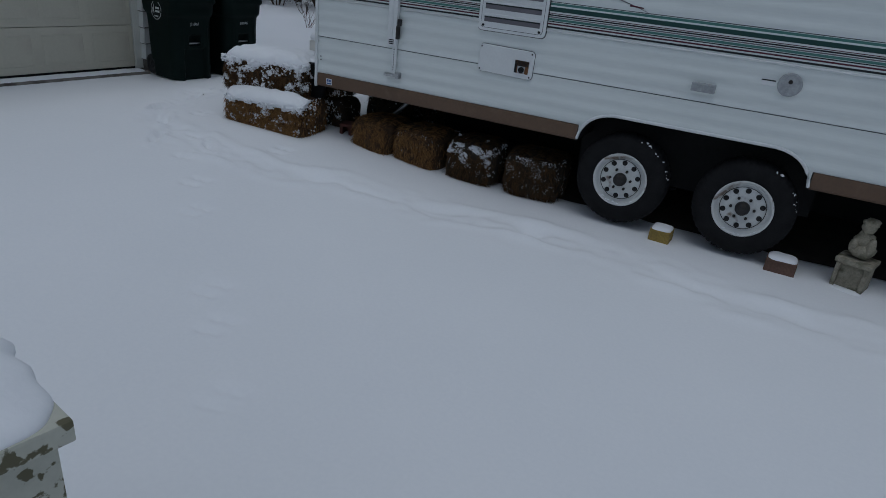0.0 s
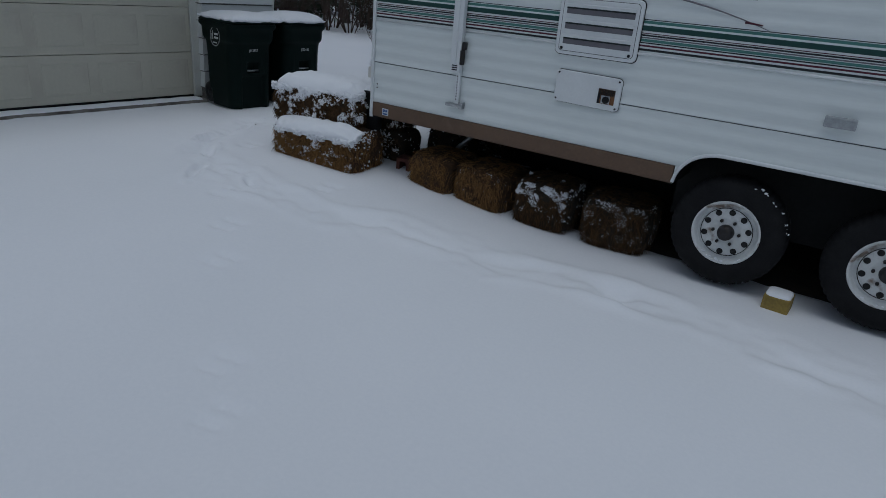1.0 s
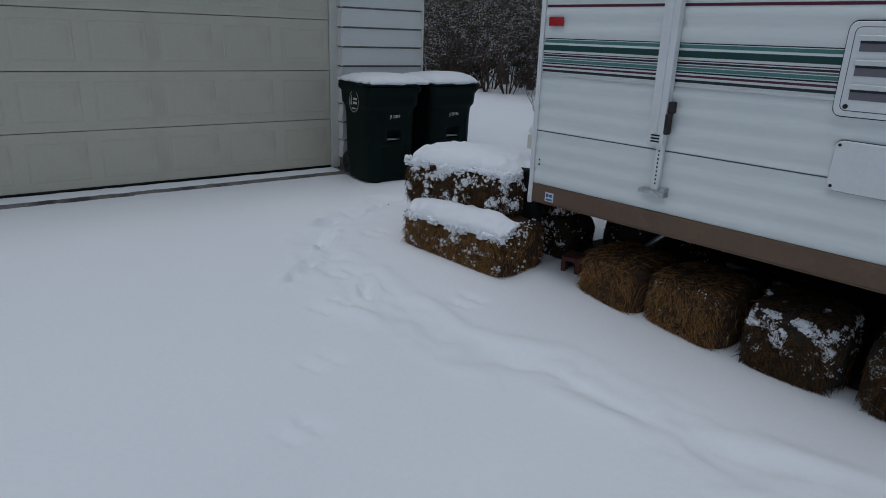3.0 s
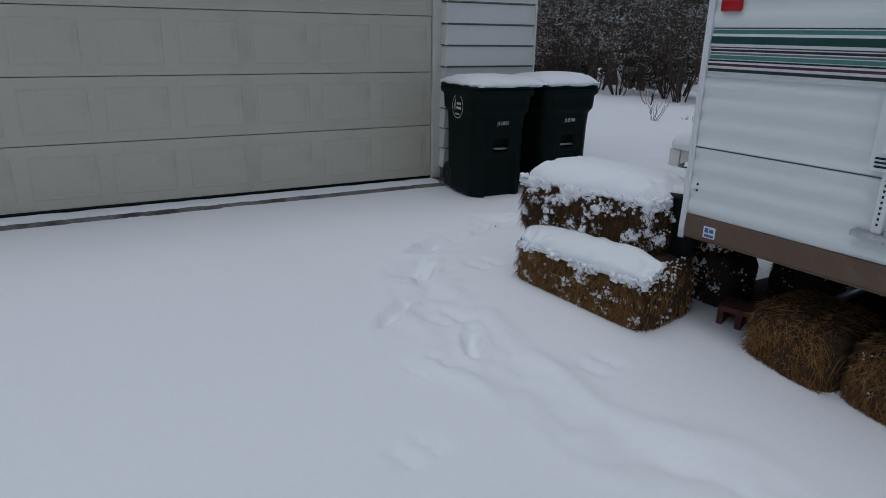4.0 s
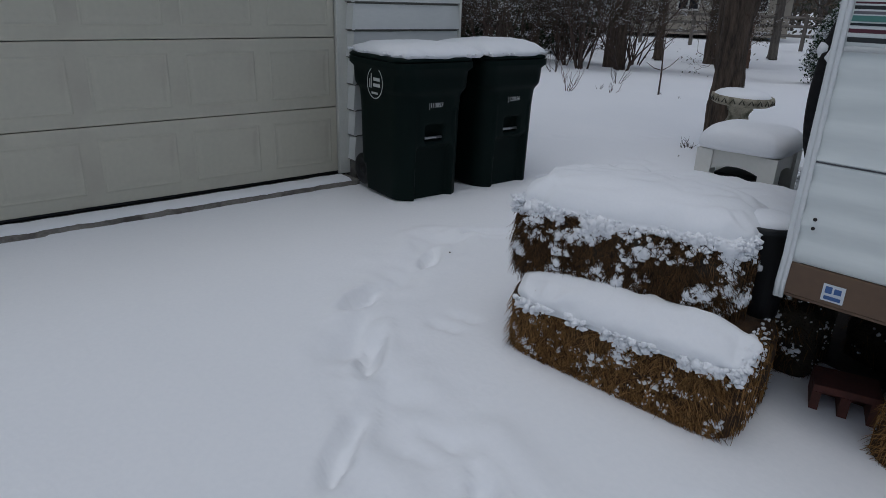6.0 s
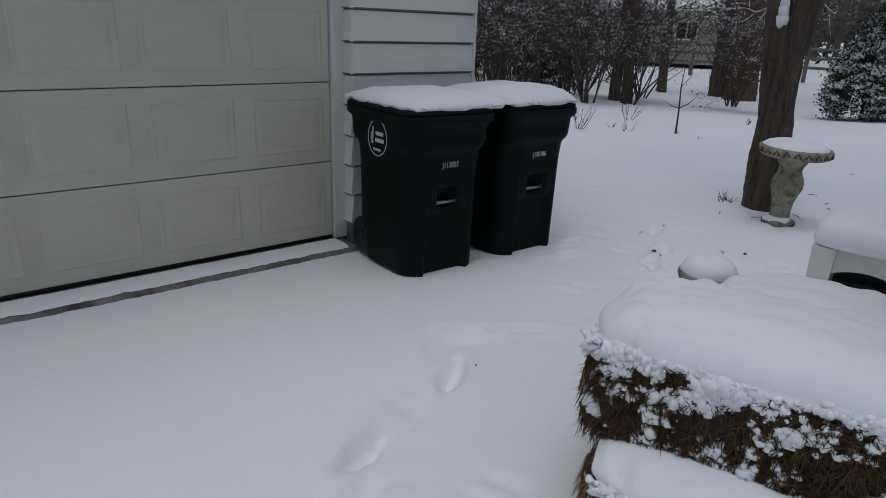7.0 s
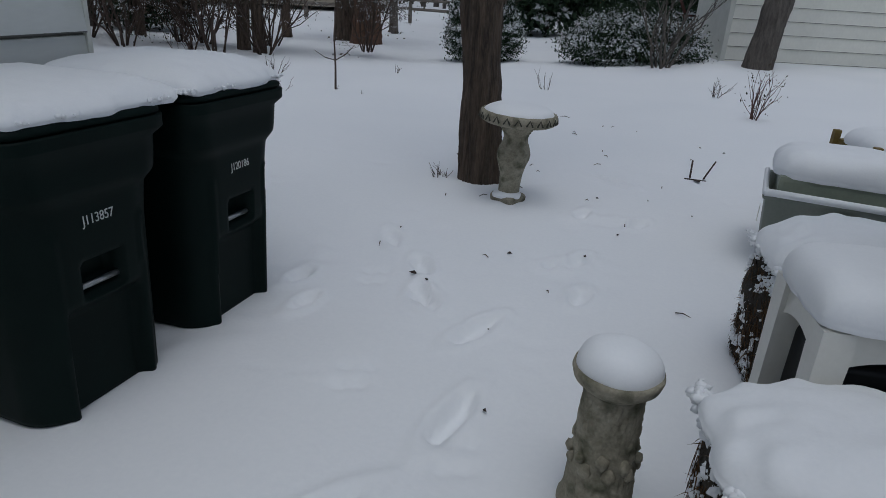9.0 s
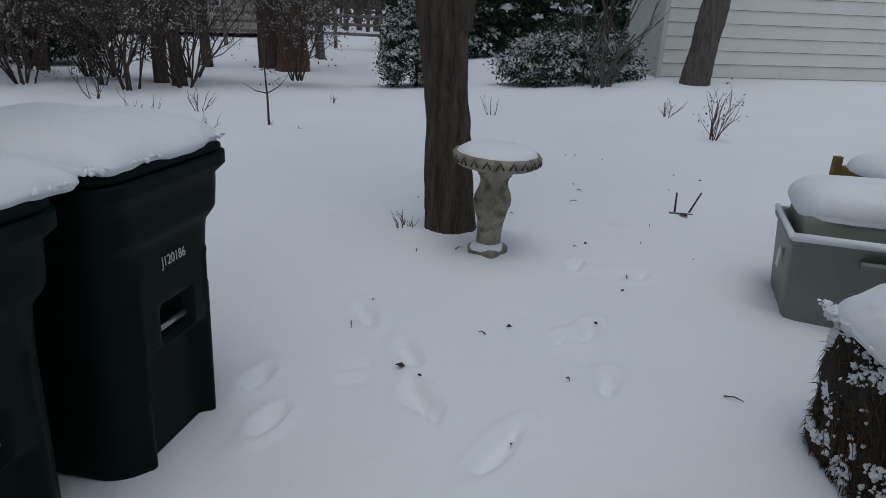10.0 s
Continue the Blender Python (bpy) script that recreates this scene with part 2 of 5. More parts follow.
def tube(points, radii, sides=6):
    """Verts and faces of a tapered tube along points."""
    vs, fs = [], []
    pts = [Vector(p) for p in points]
    for k, p in enumerate(pts):
        d = (pts[min(k + 1, len(pts) - 1)] - pts[max(k - 1, 0)]).normalized()
        u = d.orthogonal().normalized()
        if abs(d.z) < 0.95:
            u = Vector((-d.y, d.x, 0)).normalized()
        w = d.cross(u)
        for i in range(sides):
            a = 2 * math.pi * i / sides
            vs.append(p + radii[k] * (math.cos(a) * u + math.sin(a) * w))
    for k in range(len(pts) - 1):
        for i in range(sides):
            j = (i + 1) % sides
            fs.append((k * sides + i, k * sides + j, (k + 1) * sides + j, (k + 1) * sides + i))
    fs.append(tuple(range(sides - 1, -1, -1)))
    fs.append(tuple((len(pts) - 1) * sides + i for i in range(sides)))
    return vs, fs


def merge(*geos):
    vs, fs = [], []
    for v, f in geos:
        o = len(vs)
        vs.extend(v)
        fs.extend(tuple(i + o for i in g) for g in f)
    return vs, fs


def moved(geo, m):
    return [m @ Vector(v) for v in geo[0]], geo[1]


def nz(x, y=0.0, z=0.0):
    return noise.noise((x, y, z))


def step(a, b, t):
    t = min(1.0, max(0.0, (t - a) / (b - a)))
    return t * t * (3 - 2 * t)


def snow_pad(w, d, h, seed=0.0, power=4.0, rough=0.012, n=34, round_plan=2.6, sag=0.0):
    """A pillow of snow, w by d, h thick, with a soft rounded rim and a flat underside at z = 0."""
    vs, fs = [], []
    for j in range(n + 1):
        for i in range(n + 1):
            a, b = 2 * i / n - 1, 2 * j / n - 1
            a, b = math.sin(a * math.pi / 2), math.sin(b * math.pi / 2)
            k = max(abs(a), abs(b))
            q = (abs(a) ** round_plan + abs(b) ** round_plan) ** (1 / round_plan) if k else 1
            s = k / q if k else 1
            x, y = a * s, b * s
            edge = k
            top = h * max(0.0, 1 - edge ** power) ** 0.5
            px, py = x * w / 2, y * d / 2
            lump = nz(px * 3.1 + seed, py * 3.1, seed) * h * 0.16 + nz(px * 16 + seed, py * 16, 3) * rough * (0.3 + edge ** 4)
            out = 1 + 0.05 * nz(px * 14 + seed, py * 14, 7) * edge
            vs.append((px * out, py * out, (top + lump * (1 - edge ** 8)) if edge < 0.999 else 0.004 * nz(px * 20, py * 20, seed) - sag * abs(nz(px * 9, py * 9, seed))))
    for j in range(n):
        for i in range(n):
            o = j * (n + 1) + i
            fs.append((o, o + 1, o + n + 2, o + n + 1))
    ring = [i for i in range(n + 1)] + [j * (n + 1) + n for j in range(1, n + 1)] + [n * (n + 1) + i for i in range(n - 1, -1, -1)] + [j * (n + 1) for j in range(n - 1, 0, -1)]
    o = len(vs)
    for i in ring:
        x, y, z = vs[i]
        vs.append((x * 0.97, y * 0.97, -0.012 - sag))
    for k in range(len(ring)):
        k2 = (k + 1) % len(ring)
        fs.append((ring[k2], ring[k], o + k, o + k2))
    fs.append(tuple(o + k for k in range(len(ring))))
    return vs, fs


def fringe(w, d, count, rng, size=0.022, hang=0.03):
    """Lumps along the rim of a snow pad."""
    spots = []
    for k in range(count):
        t, s = rng.uniform(-0.5, 0.5), rng.integers(0, 4)
        x, y = (t * w, -d / 2) if s < 2 else ((-w / 2, t * d) if s == 2 else (w / 2, t * d))
        f = nz(x * 11, y * 11, size * 900) + 0.5 * nz(x * 27, y * 27, 4)
        if f < 0.0:
            continue
        r = size * rng.uniform(0.2, 1.0) ** 1.5
        z = 0.010 - hang * min(1.0, 0.35 + 2.2 * f) * rng.uniform(0, 1)
        spots.append((x * 0.95 + rng.normal(0, 0.010), y * 0.95 + rng.normal(0, 0.010), z, r * rng.uniform(0.7, 1.7), r * rng.uniform(0.7, 1.5), r))
    return clumps(spots, rng, False, 0.3)


ico = bmesh.new()
bmesh.ops.create_icosphere(ico, subdivisions=2, radius=1.0)
ICO_V, ICO_F = np.array([v.co[:] for v in ico.verts]), [tuple(v.index for v in f.verts) for f in ico.faces]
ico.free()
ico = bmesh.new()
bmesh.ops.create_icosphere(ico, subdivisions=1, radius=1.0)
ICO1_V, ICO1_F = np.array([v.co[:] for v in ico.verts]), [tuple(v.index for v in f.verts) for f in ico.faces]
ico.free()


def clumps(spots, rng, fine=True, rough=0.22):
    """Small uneven lumps: spots are (x, y, z, rx, ry, rz)."""
    bv, bf = (ICO_V, ICO_F) if fine else (ICO1_V, ICO1_F)
    vs, fs = [], []
    for x, y, z, a, b, c in spots:
        o = len(vs)
        s = 1 + rng.uniform(-rough, rough, (len(bv), 1))
        vs.extend((bv * s * (a, b, c) + (x, y, z)).tolist())
        fs.extend(tuple(i + o for i in f) for f in bf)
    return vs, fs


def blades(origins, normals, rng, length=(0.05, 0.13), width=0.0022, lean=1.0, droop=0.3, lying=0.0):
    """Straw: thin bent three-sided strips starting at origins."""
    vs, fs = [], []
    for p, nrm in zip(origins, normals):
        d = Vector(nrm) + Vector(rng.normal(0, lean, 3))
        if rng.random() < lying:
            nn = Vector(nrm).normalized()
            d = Vector(rng.normal(0, 1, 3))
            d.z = -abs(d.z) * 1.8
            d = (d - nn * d.dot(nn)).normalized() + nn * 0.12
            p = Vector(p) + nn * rng.uniform(0.0, 0.016)
            ln = rng.uniform(*length)
        else:
            ln = rng.uniform(*length) * 0.55
        d.normalize()
        side = d.orthogonal().normalized() * width
        up = d.cross(side).normalized() * width
        p = Vector(p)
        q = p + d * ln * 0.5 + Vector((0, 0, -droop * ln * 0.15))
        r = p + d * ln + Vector((0, 0, -droop * ln * 0.6))
        o = len(vs)
        for c in (p, q):
            vs.extend((c + side, c - side * 0.5 + up, c - side * 0.5 - up))
        vs.append(r)
        for i in range(3):
            j = (i + 1) % 3
            fs.append((o + i, o + j, o + 3 + j, o + 3 + i))
            fs.append((o + 3 + i, o + 3 + j, o + 6))
    return vs, fs


# ---- ground: one sheet of snow to the horizon ----
PRINTS = [(-5.54, 5.36, 2.2, 0.15), (-5.30, 4.75, 2.0, 0.15), (-4.86, 4.53, 2.4, 0.17), (-4.42, 4.14, 2.3, 0.19), (-3.97, 4.36, 2.7, 0.14),
          (-5.89, 7.32, 1.9, 0.12), (-5.54, 7.08, 1.2, 0.16), (-5.45, 6.46, 1.4, 0.17), (-5.68, 5.88, 1.0, 0.17), (-6.56, 7.36, 1.4, 0.09),
          (-6.38, 7.09, 1.5, 0.10), (-5.31, 8.91, 1.3, 0.10), (-5.18, 9.82, 2.6, 0.17), (-5.24, 8.05, 1.3, 0.13), (-5.82, 7.27, 2.0, 0.10),
          (-6.30, 7.98, 2.1, 0.13), (-4.94, 8.89, 1.2, 0.10), (-5.16, 7.61, 1.5, 0.10), (-5.34, 7.96, 1.1, 0.08), (-6.0, 7.66, 2.1, 0.12)]
TRAIL = [(-5.75, 5.55), (-5.5, 5.25), (-5.35, 4.95), (-5.2, 4.7), (-4.95, 4.5), (-4.6, 4.4), (-4.06, 4.36), (-3.21, 4.43), (-2.79, 4.74), (-1.99, 4.89), (-1.31, 5.15), (-0.3, 5.22), (0.4, 5.1), (1.2, 5.18), (2.4, 5.3)]
HOPS = [(-2.07, 2.82), (-1.24, 2.23), (-2.98, 3.39), (-1.75, 2.60), (-3.9, 4.0), (-4.3, 4.3), (-3.4, 3.7), (-5.4, 6.2), (-5.9, 6.5), (-6.2, 7.4), (-4.9, 4.9), (-3.6, 4.75)]


def slope(x, y):
    near = 1 - step(6.5, 9.0, y)
    z = -0.2 * step(-4.8, -1.4, x) * (1 - step(7.5, 10.5, y)) - 0.1 * step(-5.6, -7.2, x) * (1 - step(7.0, 9.0, y))
    z += 0.14 * step(8.6, 12.5, y) * step(-6.8, -4.2, x) + 0.14 * step(15, 20, y) * step(-7, -4, x) - 0.24 * step(14, 20, y) * step(-6.5, -10, x)
    return z + 0.012 * nz(x * 0.7, y * 0.7, 2) * near + 0.02 * nz(x * 0.45, y * 0.45, 5) * (1 - near)


def trail_dist(x, y):
    best = 9.0
    for (ax, ay), (bx, by) in zip(TRAIL, TRAIL[1:]):
        dx, dy = bx - ax, by - ay
        t = min(1.0, max(0.0, ((x - ax) * dx + (y - ay) * dy) / (dx * dx + dy * dy)))
        best = min(best, math.hypot(x - ax - t * dx, y - ay - t * dy))
    return best


def ground_z(x, y):
    z = slope(x, y)
    if -8 < x < 4 and 1 < y < 11:
        for px, py, a, ln in PRINTS:
            dx, dy = x - px, y - py
            if abs(dx) < 0.4 and abs(dy) < 0.4:
                u, v = dx * math.cos(a) + dy * math.sin(a), -dx * math.sin(a) + dy * math.cos(a)
                q = math.sqrt((u / ln) ** 2 + (v / 0.047) ** 2) + 0.25 * nz(x * 16, y * 16)
                z += -(0.046 if y < 6.6 else 0.031) * (1 - step(0.72, 1.0, q)) + 0.016 * math.exp(-((q - 1.45) / 0.35) ** 2)
        for px, py in HOPS:
            for ox, oy in ((0, 0), (0.07, 0.03), (-0.03, 0.12), (0.05, 0.15)):
                q = ((x - px - ox) ** 2 + (y - py - oy) ** 2) / 0.0012
                if q < 6:
                    z -= 0.024 * math.exp(-q)
        if y < 6.2:
            d = trail_dist(x, y) + 0.10 * nz(x * 2.2, y * 2.2, 9)
            if d < 0.6:
                z += (-0.046 * math.exp(-(d / 0.09) ** 2) + 0.024 * math.exp(-((d - 0.19) / 0.07) ** 2)) * max(0, 0.5 + 1.3 * nz(x * 3.1, y * 3.1, 4)) + 0.018 * nz(x * 8, y * 8, 1) * math.exp(-(d / 0.22) ** 2)
        if y > 6.5:
            z += 0.045 * max(0, nz(x * 2.2, y * 2.2, 11)) * nz(x * 7, y * 7, 12)
    return z


def axis(lo, hi, fine, outer, grow=1.22):
    a, s, left, right = list(np.arange(lo, hi, fine)), fine, [], []
    p = lo
    while p > -outer:
        s *= grow
        p -= s
        left.append(p)
    s, p = fine, hi
    while p < outer:
        right.append(p)
        s *= grow
        p += s
    return left[::-1] + a + right


gx, gy = axis(-7.5, 1.0, 0.022, 400), axis(2.2, 10.2, 0.022, 400)
gv = [(x, y, ground_z(x, y)) for y in gy for x in gx]
gw = len(gx)
gf = [(j * gw + i, j * gw + i + 1, (j + 1) * gw + i + 1, (j + 1) * gw + i) for j in range(len(gy) - 1) for i in range(gw - 1)]
tagged(part("ground", (gv, gf), GROUND_SNOW), "fresh snow on driveway and yard with shoe prints", "snow ground", kind="structure")

# ---- garage ----
DX, WX = -7.61, -7.48            # door plane, wall plane
DOOR0, DOOR1 = 1.08, 5.96        # the door's sides along y
door = thing("door_1", pose(DX, DOOR0, -0.04), "closed cream sectional garage door with shallow raised panels", "garage door", kind="structure")
SEC = 0.533


def door_section():
    bm = box(-0.045, 0.0, 0, DOOR1 - DOOR0, 0.003, SEC - 0.003, 0.004, 1)
    return bm


def raised_panel():
    w, h, r = 0.50, 0.36, 0.022
    vs, fs = [], []
    loops = [(0, 0.0005), (r * 0.5, 0.0036), (r, 0.001), (r * 1.6, 0.001), (r * 2.6, 0.0036)]
    for o, x in loops:
        vs += [(x, o, o), (x, w - o, o), (x, w - o, h - o), (x, o, h - o)]
    for k in range(len(loops) - 1):
        for i in range(4):
            j = (i + 1) % 4
            fs.append((k * 4 + i, k * 4 + j, k * 4 + 4 + j, k * 4 + 4 + i))
    k = (len(loops) - 1) * 4
    fs.append((k, k + 1, k + 2, k + 3))
    return vs, fs


sec_mesh, pan_mesh = None, None
for s in range(4):
    sec = part("section", sec_mesh or door_section(), DOOR_PAINT, door, smooth=False, m=pose(0, 0, s * SEC))
    sec_mesh = sec.data
    for k in range(8):
        p = part("panel", pan_mesh or raised_panel(), DOOR_PAINT, sec, smooth=False, m=pose(0.001, 0.055 + k * 0.61, 0.085))
        pan_mesh = p.data
part("bottom_seal", box(-0.035, -0.005, 0.0, DOOR1 - DOOR0, -0.022, 0.003), BLACK_PLASTIC, door, "black rubber seal")

wall = thing("wall_garage", pose(0, 0, 0), "white lapped siding garage wall on concrete footing", "wall", kind="structure")
part("core", join(box(WX - 0.16, WX - 0.03, 6.075, 7.11, -0.3, 3.0), box(WX - 0.16, WX - 0.03, -3.0, 0.97, -0.3, 3.0), box(WX - 0.16, WX - 0.03, 0.97, 6.075, 2.16, 3.0)), SIDING, wall, smooth=False)
part("footing", join(box(WX - 0.03, WX - 0.015, 6.075, 7.11, -0.3, 0.075, 0.003), box(WX - 0.17, WX - 0.02, 6.065, 6.085, -0.3, 0.075, 0.003), box(WX - 0.03, WX - 0.015, -3.0, 0.97, -0.3, 0.075, 0.003)), CONCRETE, wall, "stained concrete footing", smooth=False)
part("jamb", join(box(DX - 0.02, DX + 0.03, 5.965, 6.063, -0.06, 2.16, 0.006), box(DX - 0.02, DX + 0.03, 0.97, 1.075, -0.06, 2.16, 0.006), box(DX - 0.02, DX + 0.03, 0.97, 6.063, 2.161, 2.25, 0.006)), TRIM_PAINT, wall, "cream painted door trim", smooth=False)
part("roof_edge", box(WX - 0.2, WX + 0.45, -3.2, 7.5, 3.0, 3.12, 0.01), TRIM_PAINT, wall, smooth=False)


def plank(y0, y1, along_x=False):
    """One lap of siding: thick lower edge, tilted face, open joint under the next lap. Runs along y, or along x when it wraps a corner."""
    h, t0, t1 = 0.222, 0.028, 0.008
    prof = [(0, 0), (t0, 0), (t0 + 0.001, 0.0065), (t1 + 0.0025, 0.192), (0.001, 0.194), (0.001, h), (0, h)]
    vs, fs = [], []
    for y in (y0, y1):
        for x, z in prof:
            vs.append((y, -x, z) if along_x else (x, y, z))
    n = len(prof)
    for i in range(n):
        j = (i + 1) % n
        fs.append((i, n + i, n + j, j) if along_x else (i, j, n + j, n + i))
    fs += [tuple(range(n)), tuple(range(2 * n - 1, n - 1, -1))]
    return vs, fs


# Dark lap edges and joints: the shadow line under each lap, put in colour.
EDGE = mat("siding_lap_shade", (0.16, 0.155, 0.14), (0.10, 0.10, 0.09), 0.9, 9, 60, 0)
shared = {}
for k in range(14):
    z = 0.06 + 0.205 * k
    for key, y0, y1, ax in (("long", 6.07, 7.115, False), ("turn", -0.13, 0.028, True), ("left", -3.0, 0.965, False)):
        where = pose(WX - 0.03, 6.072, z) if ax else pose(WX - 0.03, 0, z)
        ob = part("plank", shared.get(key) or plank(y0, y1, ax), SIDING, wall, smooth=False, m=where)
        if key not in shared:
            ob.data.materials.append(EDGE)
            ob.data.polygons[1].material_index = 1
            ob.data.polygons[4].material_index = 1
        shared[key] = ob.data
part("corner_post", box(WX - 0.05, WX - 0.004, 7.114, 7.14, -0.05, 3.0, 0.004), TRIM_PAINT, wall, smooth=False)
part("side_wall", join(box(-16, WX - 0.05, 6.9, 7.105, -0.3, 3.0), box(-16, -15.8, -3, 6.9, -0.3, 3.0), box(-16, WX - 0.16, -3.2, -3.0, -0.3, 3.0)), SIDING, wall, smooth=False)
tagged(part("roof", (([(-16.4, -3.4, 3.1), (-7.0, -3.4, 3.1), (-7.0, 7.5, 3.1), (-16.4, 7.5, 3.1), (-16.4, 2.0, 5.2), (-7.0, 2.0, 5.2)]), [(0, 1, 5, 4), (2, 3, 4, 5), (1, 2, 5), (3, 0, 4), (3, 2, 1, 0)]), SNOW, smooth=False), "snow-covered garage roof", "roof", kind="structure")


def ledge():
    """Concrete strip before the door with a broken outer edge."""
    vs, fs = [], []
    n = 240
    for i in range(n + 1):
        y = 0.7 + (6.02 - 0.7) * i / n
        e = -7.36 + 0.014 * nz(y * 5, 1) + 0.012 * nz(y * 17, 2) + (0.02 if nz(y * 1.3, 5) > 0.15 else 0)
        zt = -0.068 + 0.004 * nz(y * 7, 3)
        vs += [(DX - 0.05, y, zt), (e - 0.02, y, zt), (e, y, zt - 0.010 + 0.006 * nz(y * 23, 8)), (e + 0.012 * nz(y * 30, 4), y, -0.2)]
    for i in range(n):
        for k in range(3):
            o = i * 4 + k
            fs.append((o, o + 1, o + 5, o + 4))
    return vs, fs


tagged(part("door_sill", ledge(), CONCRETE), "cracked concrete sill strip before the garage door", "sill", kind="structure")


def ledge_snow():
    vs, fs = [], []
    n, m = 240, 6
    for i in range(n + 1):
        y = 0.75 + (5.95 - 0.75) * i / n
        e = -7.372 + 0.014 * nz(y * 5, 1) + 0.022 * nz(y * 11, 6) + 0.012 * nz(y * 31, 6)
        b = DX + 0.012 + 0.01 * nz(y * 4, 7)
        for k in range(m + 1):
            t = k / m
            vs.append((b + (e - b) * t, y, -0.066 + 0.020 * (1 - (2 * t - 1) ** 4) ** 0.5 * (0.8 + 0.4 * nz(y * 6, t))))
    for i in range(n):
        for k in range(m):
            o = i * (m + 1) + k
            fs.append((o, o + 1, o + m + 2, o + m + 1))
    return vs, fs


tagged(part("snow_strip", ledge_snow(), SNOW), "thin snow lying on the door sill", "snow", kind="stuff")


# ---- wheeled rubbish bins ----
def round_rect(hx, hy, r, n):
    """Points round a rounded rectangle, counter-clockwise from its +x side."""
    per = 4 * (hx + hy - 2 * r) + 2 * math.pi * r
    out = []
    segs = [((hx, -(hy - r)), (hx, hy - r)), None, ((hx - r, hy), (-(hx - r), hy)), None, ((-hx, hy - r), (-hx, -(hy - r))), None, ((-(hx - r), -hy), (hx - r, -hy)), None]
    cen = [(hx - r, hy - r), (-(hx - r), hy - r), (-(hx - r), -(hy - r)), (hx - r, -(hy - r))]
    for i in range(n):
        s = per * i / n
        for k in range(8):
            if k % 2 == 0:
                (ax, ay), (bx, by) = segs[k]
                ln = math.hypot(bx - ax, by - ay)
                if s <= ln:
                    t = s / ln
                    out.append((ax + (bx - ax) * t, ay + (by - ay) * t))
                    break
            else:
                ln = math.pi * r / 2
                if s <= ln:
                    a = (k // 2) * math.pi / 2 + s / r
                    c = cen[k // 2]
                    out.append((c[0] + r * math.cos(a), c[1] + r * math.sin(a)))
                    break
            s -= ln
        else:
            out.append(out[-1])
    return out


def bin_body():
    """Tapered cart body: collar at the top, grip pocket and foot recess in the front (+x)."""
    n, vs, fs = 176, [], []
    zs = list(np.arange(0.0, 0.70, 0.016)) + [0.70, 0.72, 0.745, 0.76, 0.77, 0.78, 0.79, 0.80, 0.81, 0.83, 0.87, 0.92, 0.95, 0.955, 0.985, 0.99]
    for z in zs:
        t = z / 0.95
        hx, hy = 0.335 + 0.027 * t, 0.276 + 0.006 * t
        if z > 0.75:
            k = step(0.75, 0.81, z)
            hx, hy = hx + 0.022 * k, hy + 0.022 * k
        if z >= 0.95:
            hx, hy = hx + 0.025, hy + 0.022
        for x, y in round_rect(hx, hy, 0.15 - 0.05 * step(0.6, 0.95, z), n):
            front = x > hx - 0.05
            if front and abs(y) < 0.085:
                side = step(0.085, 0.070, abs(y))
                x -= 0.075 * side * step(0.425, 0.437, z) * (1 - step(0.545, 0.56, z))
            if front and abs(y) < 0.16 and z < 0.42:
                x -= 0.045 * step(0.16, 0.14, abs(y)) * step(0.42, 0.36, z)
            if front and 0.165 < abs(y) < 0.19 and z < 0.66:
                x += 0.008
            if x < -hx + 0.16 and z < 0.2:
                y *= 1 - 0.22 * step(0.2, 0.12, z)
            vs.append((x, y, z))
    m = len(zs)
    for k in range(m - 1):
        for i in range(n):
            j = (i + 1) % n
            fs.append((k * n + i, k * n + j, (k + 1) * n + j, (k + 1) * n + i))
    fs.append(tuple(range(n - 1, -1, -1)))
    fs.append(tuple((m - 1) * n + i for i in range(n)))
    return vs, fs


def bin_lid():
    vs, fs = [], []
    n = 72
    rings = [(0.392, 0.315, 0.992), (0.400, 0.323, 0.998), (0.400, 0.323, 1.012), (0.385, 0.305, 1.024), (0.28, 0.20, 1.034), (0.1, 0.08, 1.04)]
    for hx, hy, z in rings:
        for x, y in round_rect(hx, hy, 0.09 if hx > 0.3 else 0.05, n):
            vs.append((x - 0.005, y, z))
    for k in range(len(rings) - 1):
        for i in range(n):
            j = (i + 1) % n
            fs.append((k * n + i, k * n + j, (k + 1) * n + j, (k + 1) * n + i))
    fs.append(tuple(range(n - 1, -1, -1)))
    fs.append(tuple((len(rings) - 1) * n + i for i in range(n)))
    return vs, fs


def lettering(text, size, m, parent, name="serial_number"):
    cu = bpy.data.curves.new("lettering", "FONT")
    cu.body, cu.size, cu.align_x, cu.extrude = text, size, "CENTER", 0.0008
    tmp = new("lettering", cu)
    bpy.context.view_layer.update()
    me = bpy.data.meshes.new_from_object(tmp.evaluated_get(bpy.context.evaluated_depsgraph_get()))
    bpy.data.objects.remove(tmp)
    me.materials.clear()
    me.materials.append(WHITE_INK)
    return part(name, me, WHITE_INK, parent, "white stencilled serial number", m=m)


def ring(r0, r1, n=48):
    vs = []
    for r in (r0, r1):
        vs += [(r * math.cos(2 * math.pi * i / n), r * math.sin(2 * math.pi * i / n), 0) for i in range(n)]
    return vs, [(i, n + i, n + (i + 1) % n, (i + 1) % n) for i in range(n)]


def flat(*quads):
    vs, fs = [], []
    for x0, x1, y0, y1 in quads:
        o = len(vs)
        vs += [(x0, y0, 0), (x1, y0, 0), (x1, y1, 0), (x0, y1, 0)]
        fs.append((o, o + 1, o + 2, o + 3))
    return vs, fs


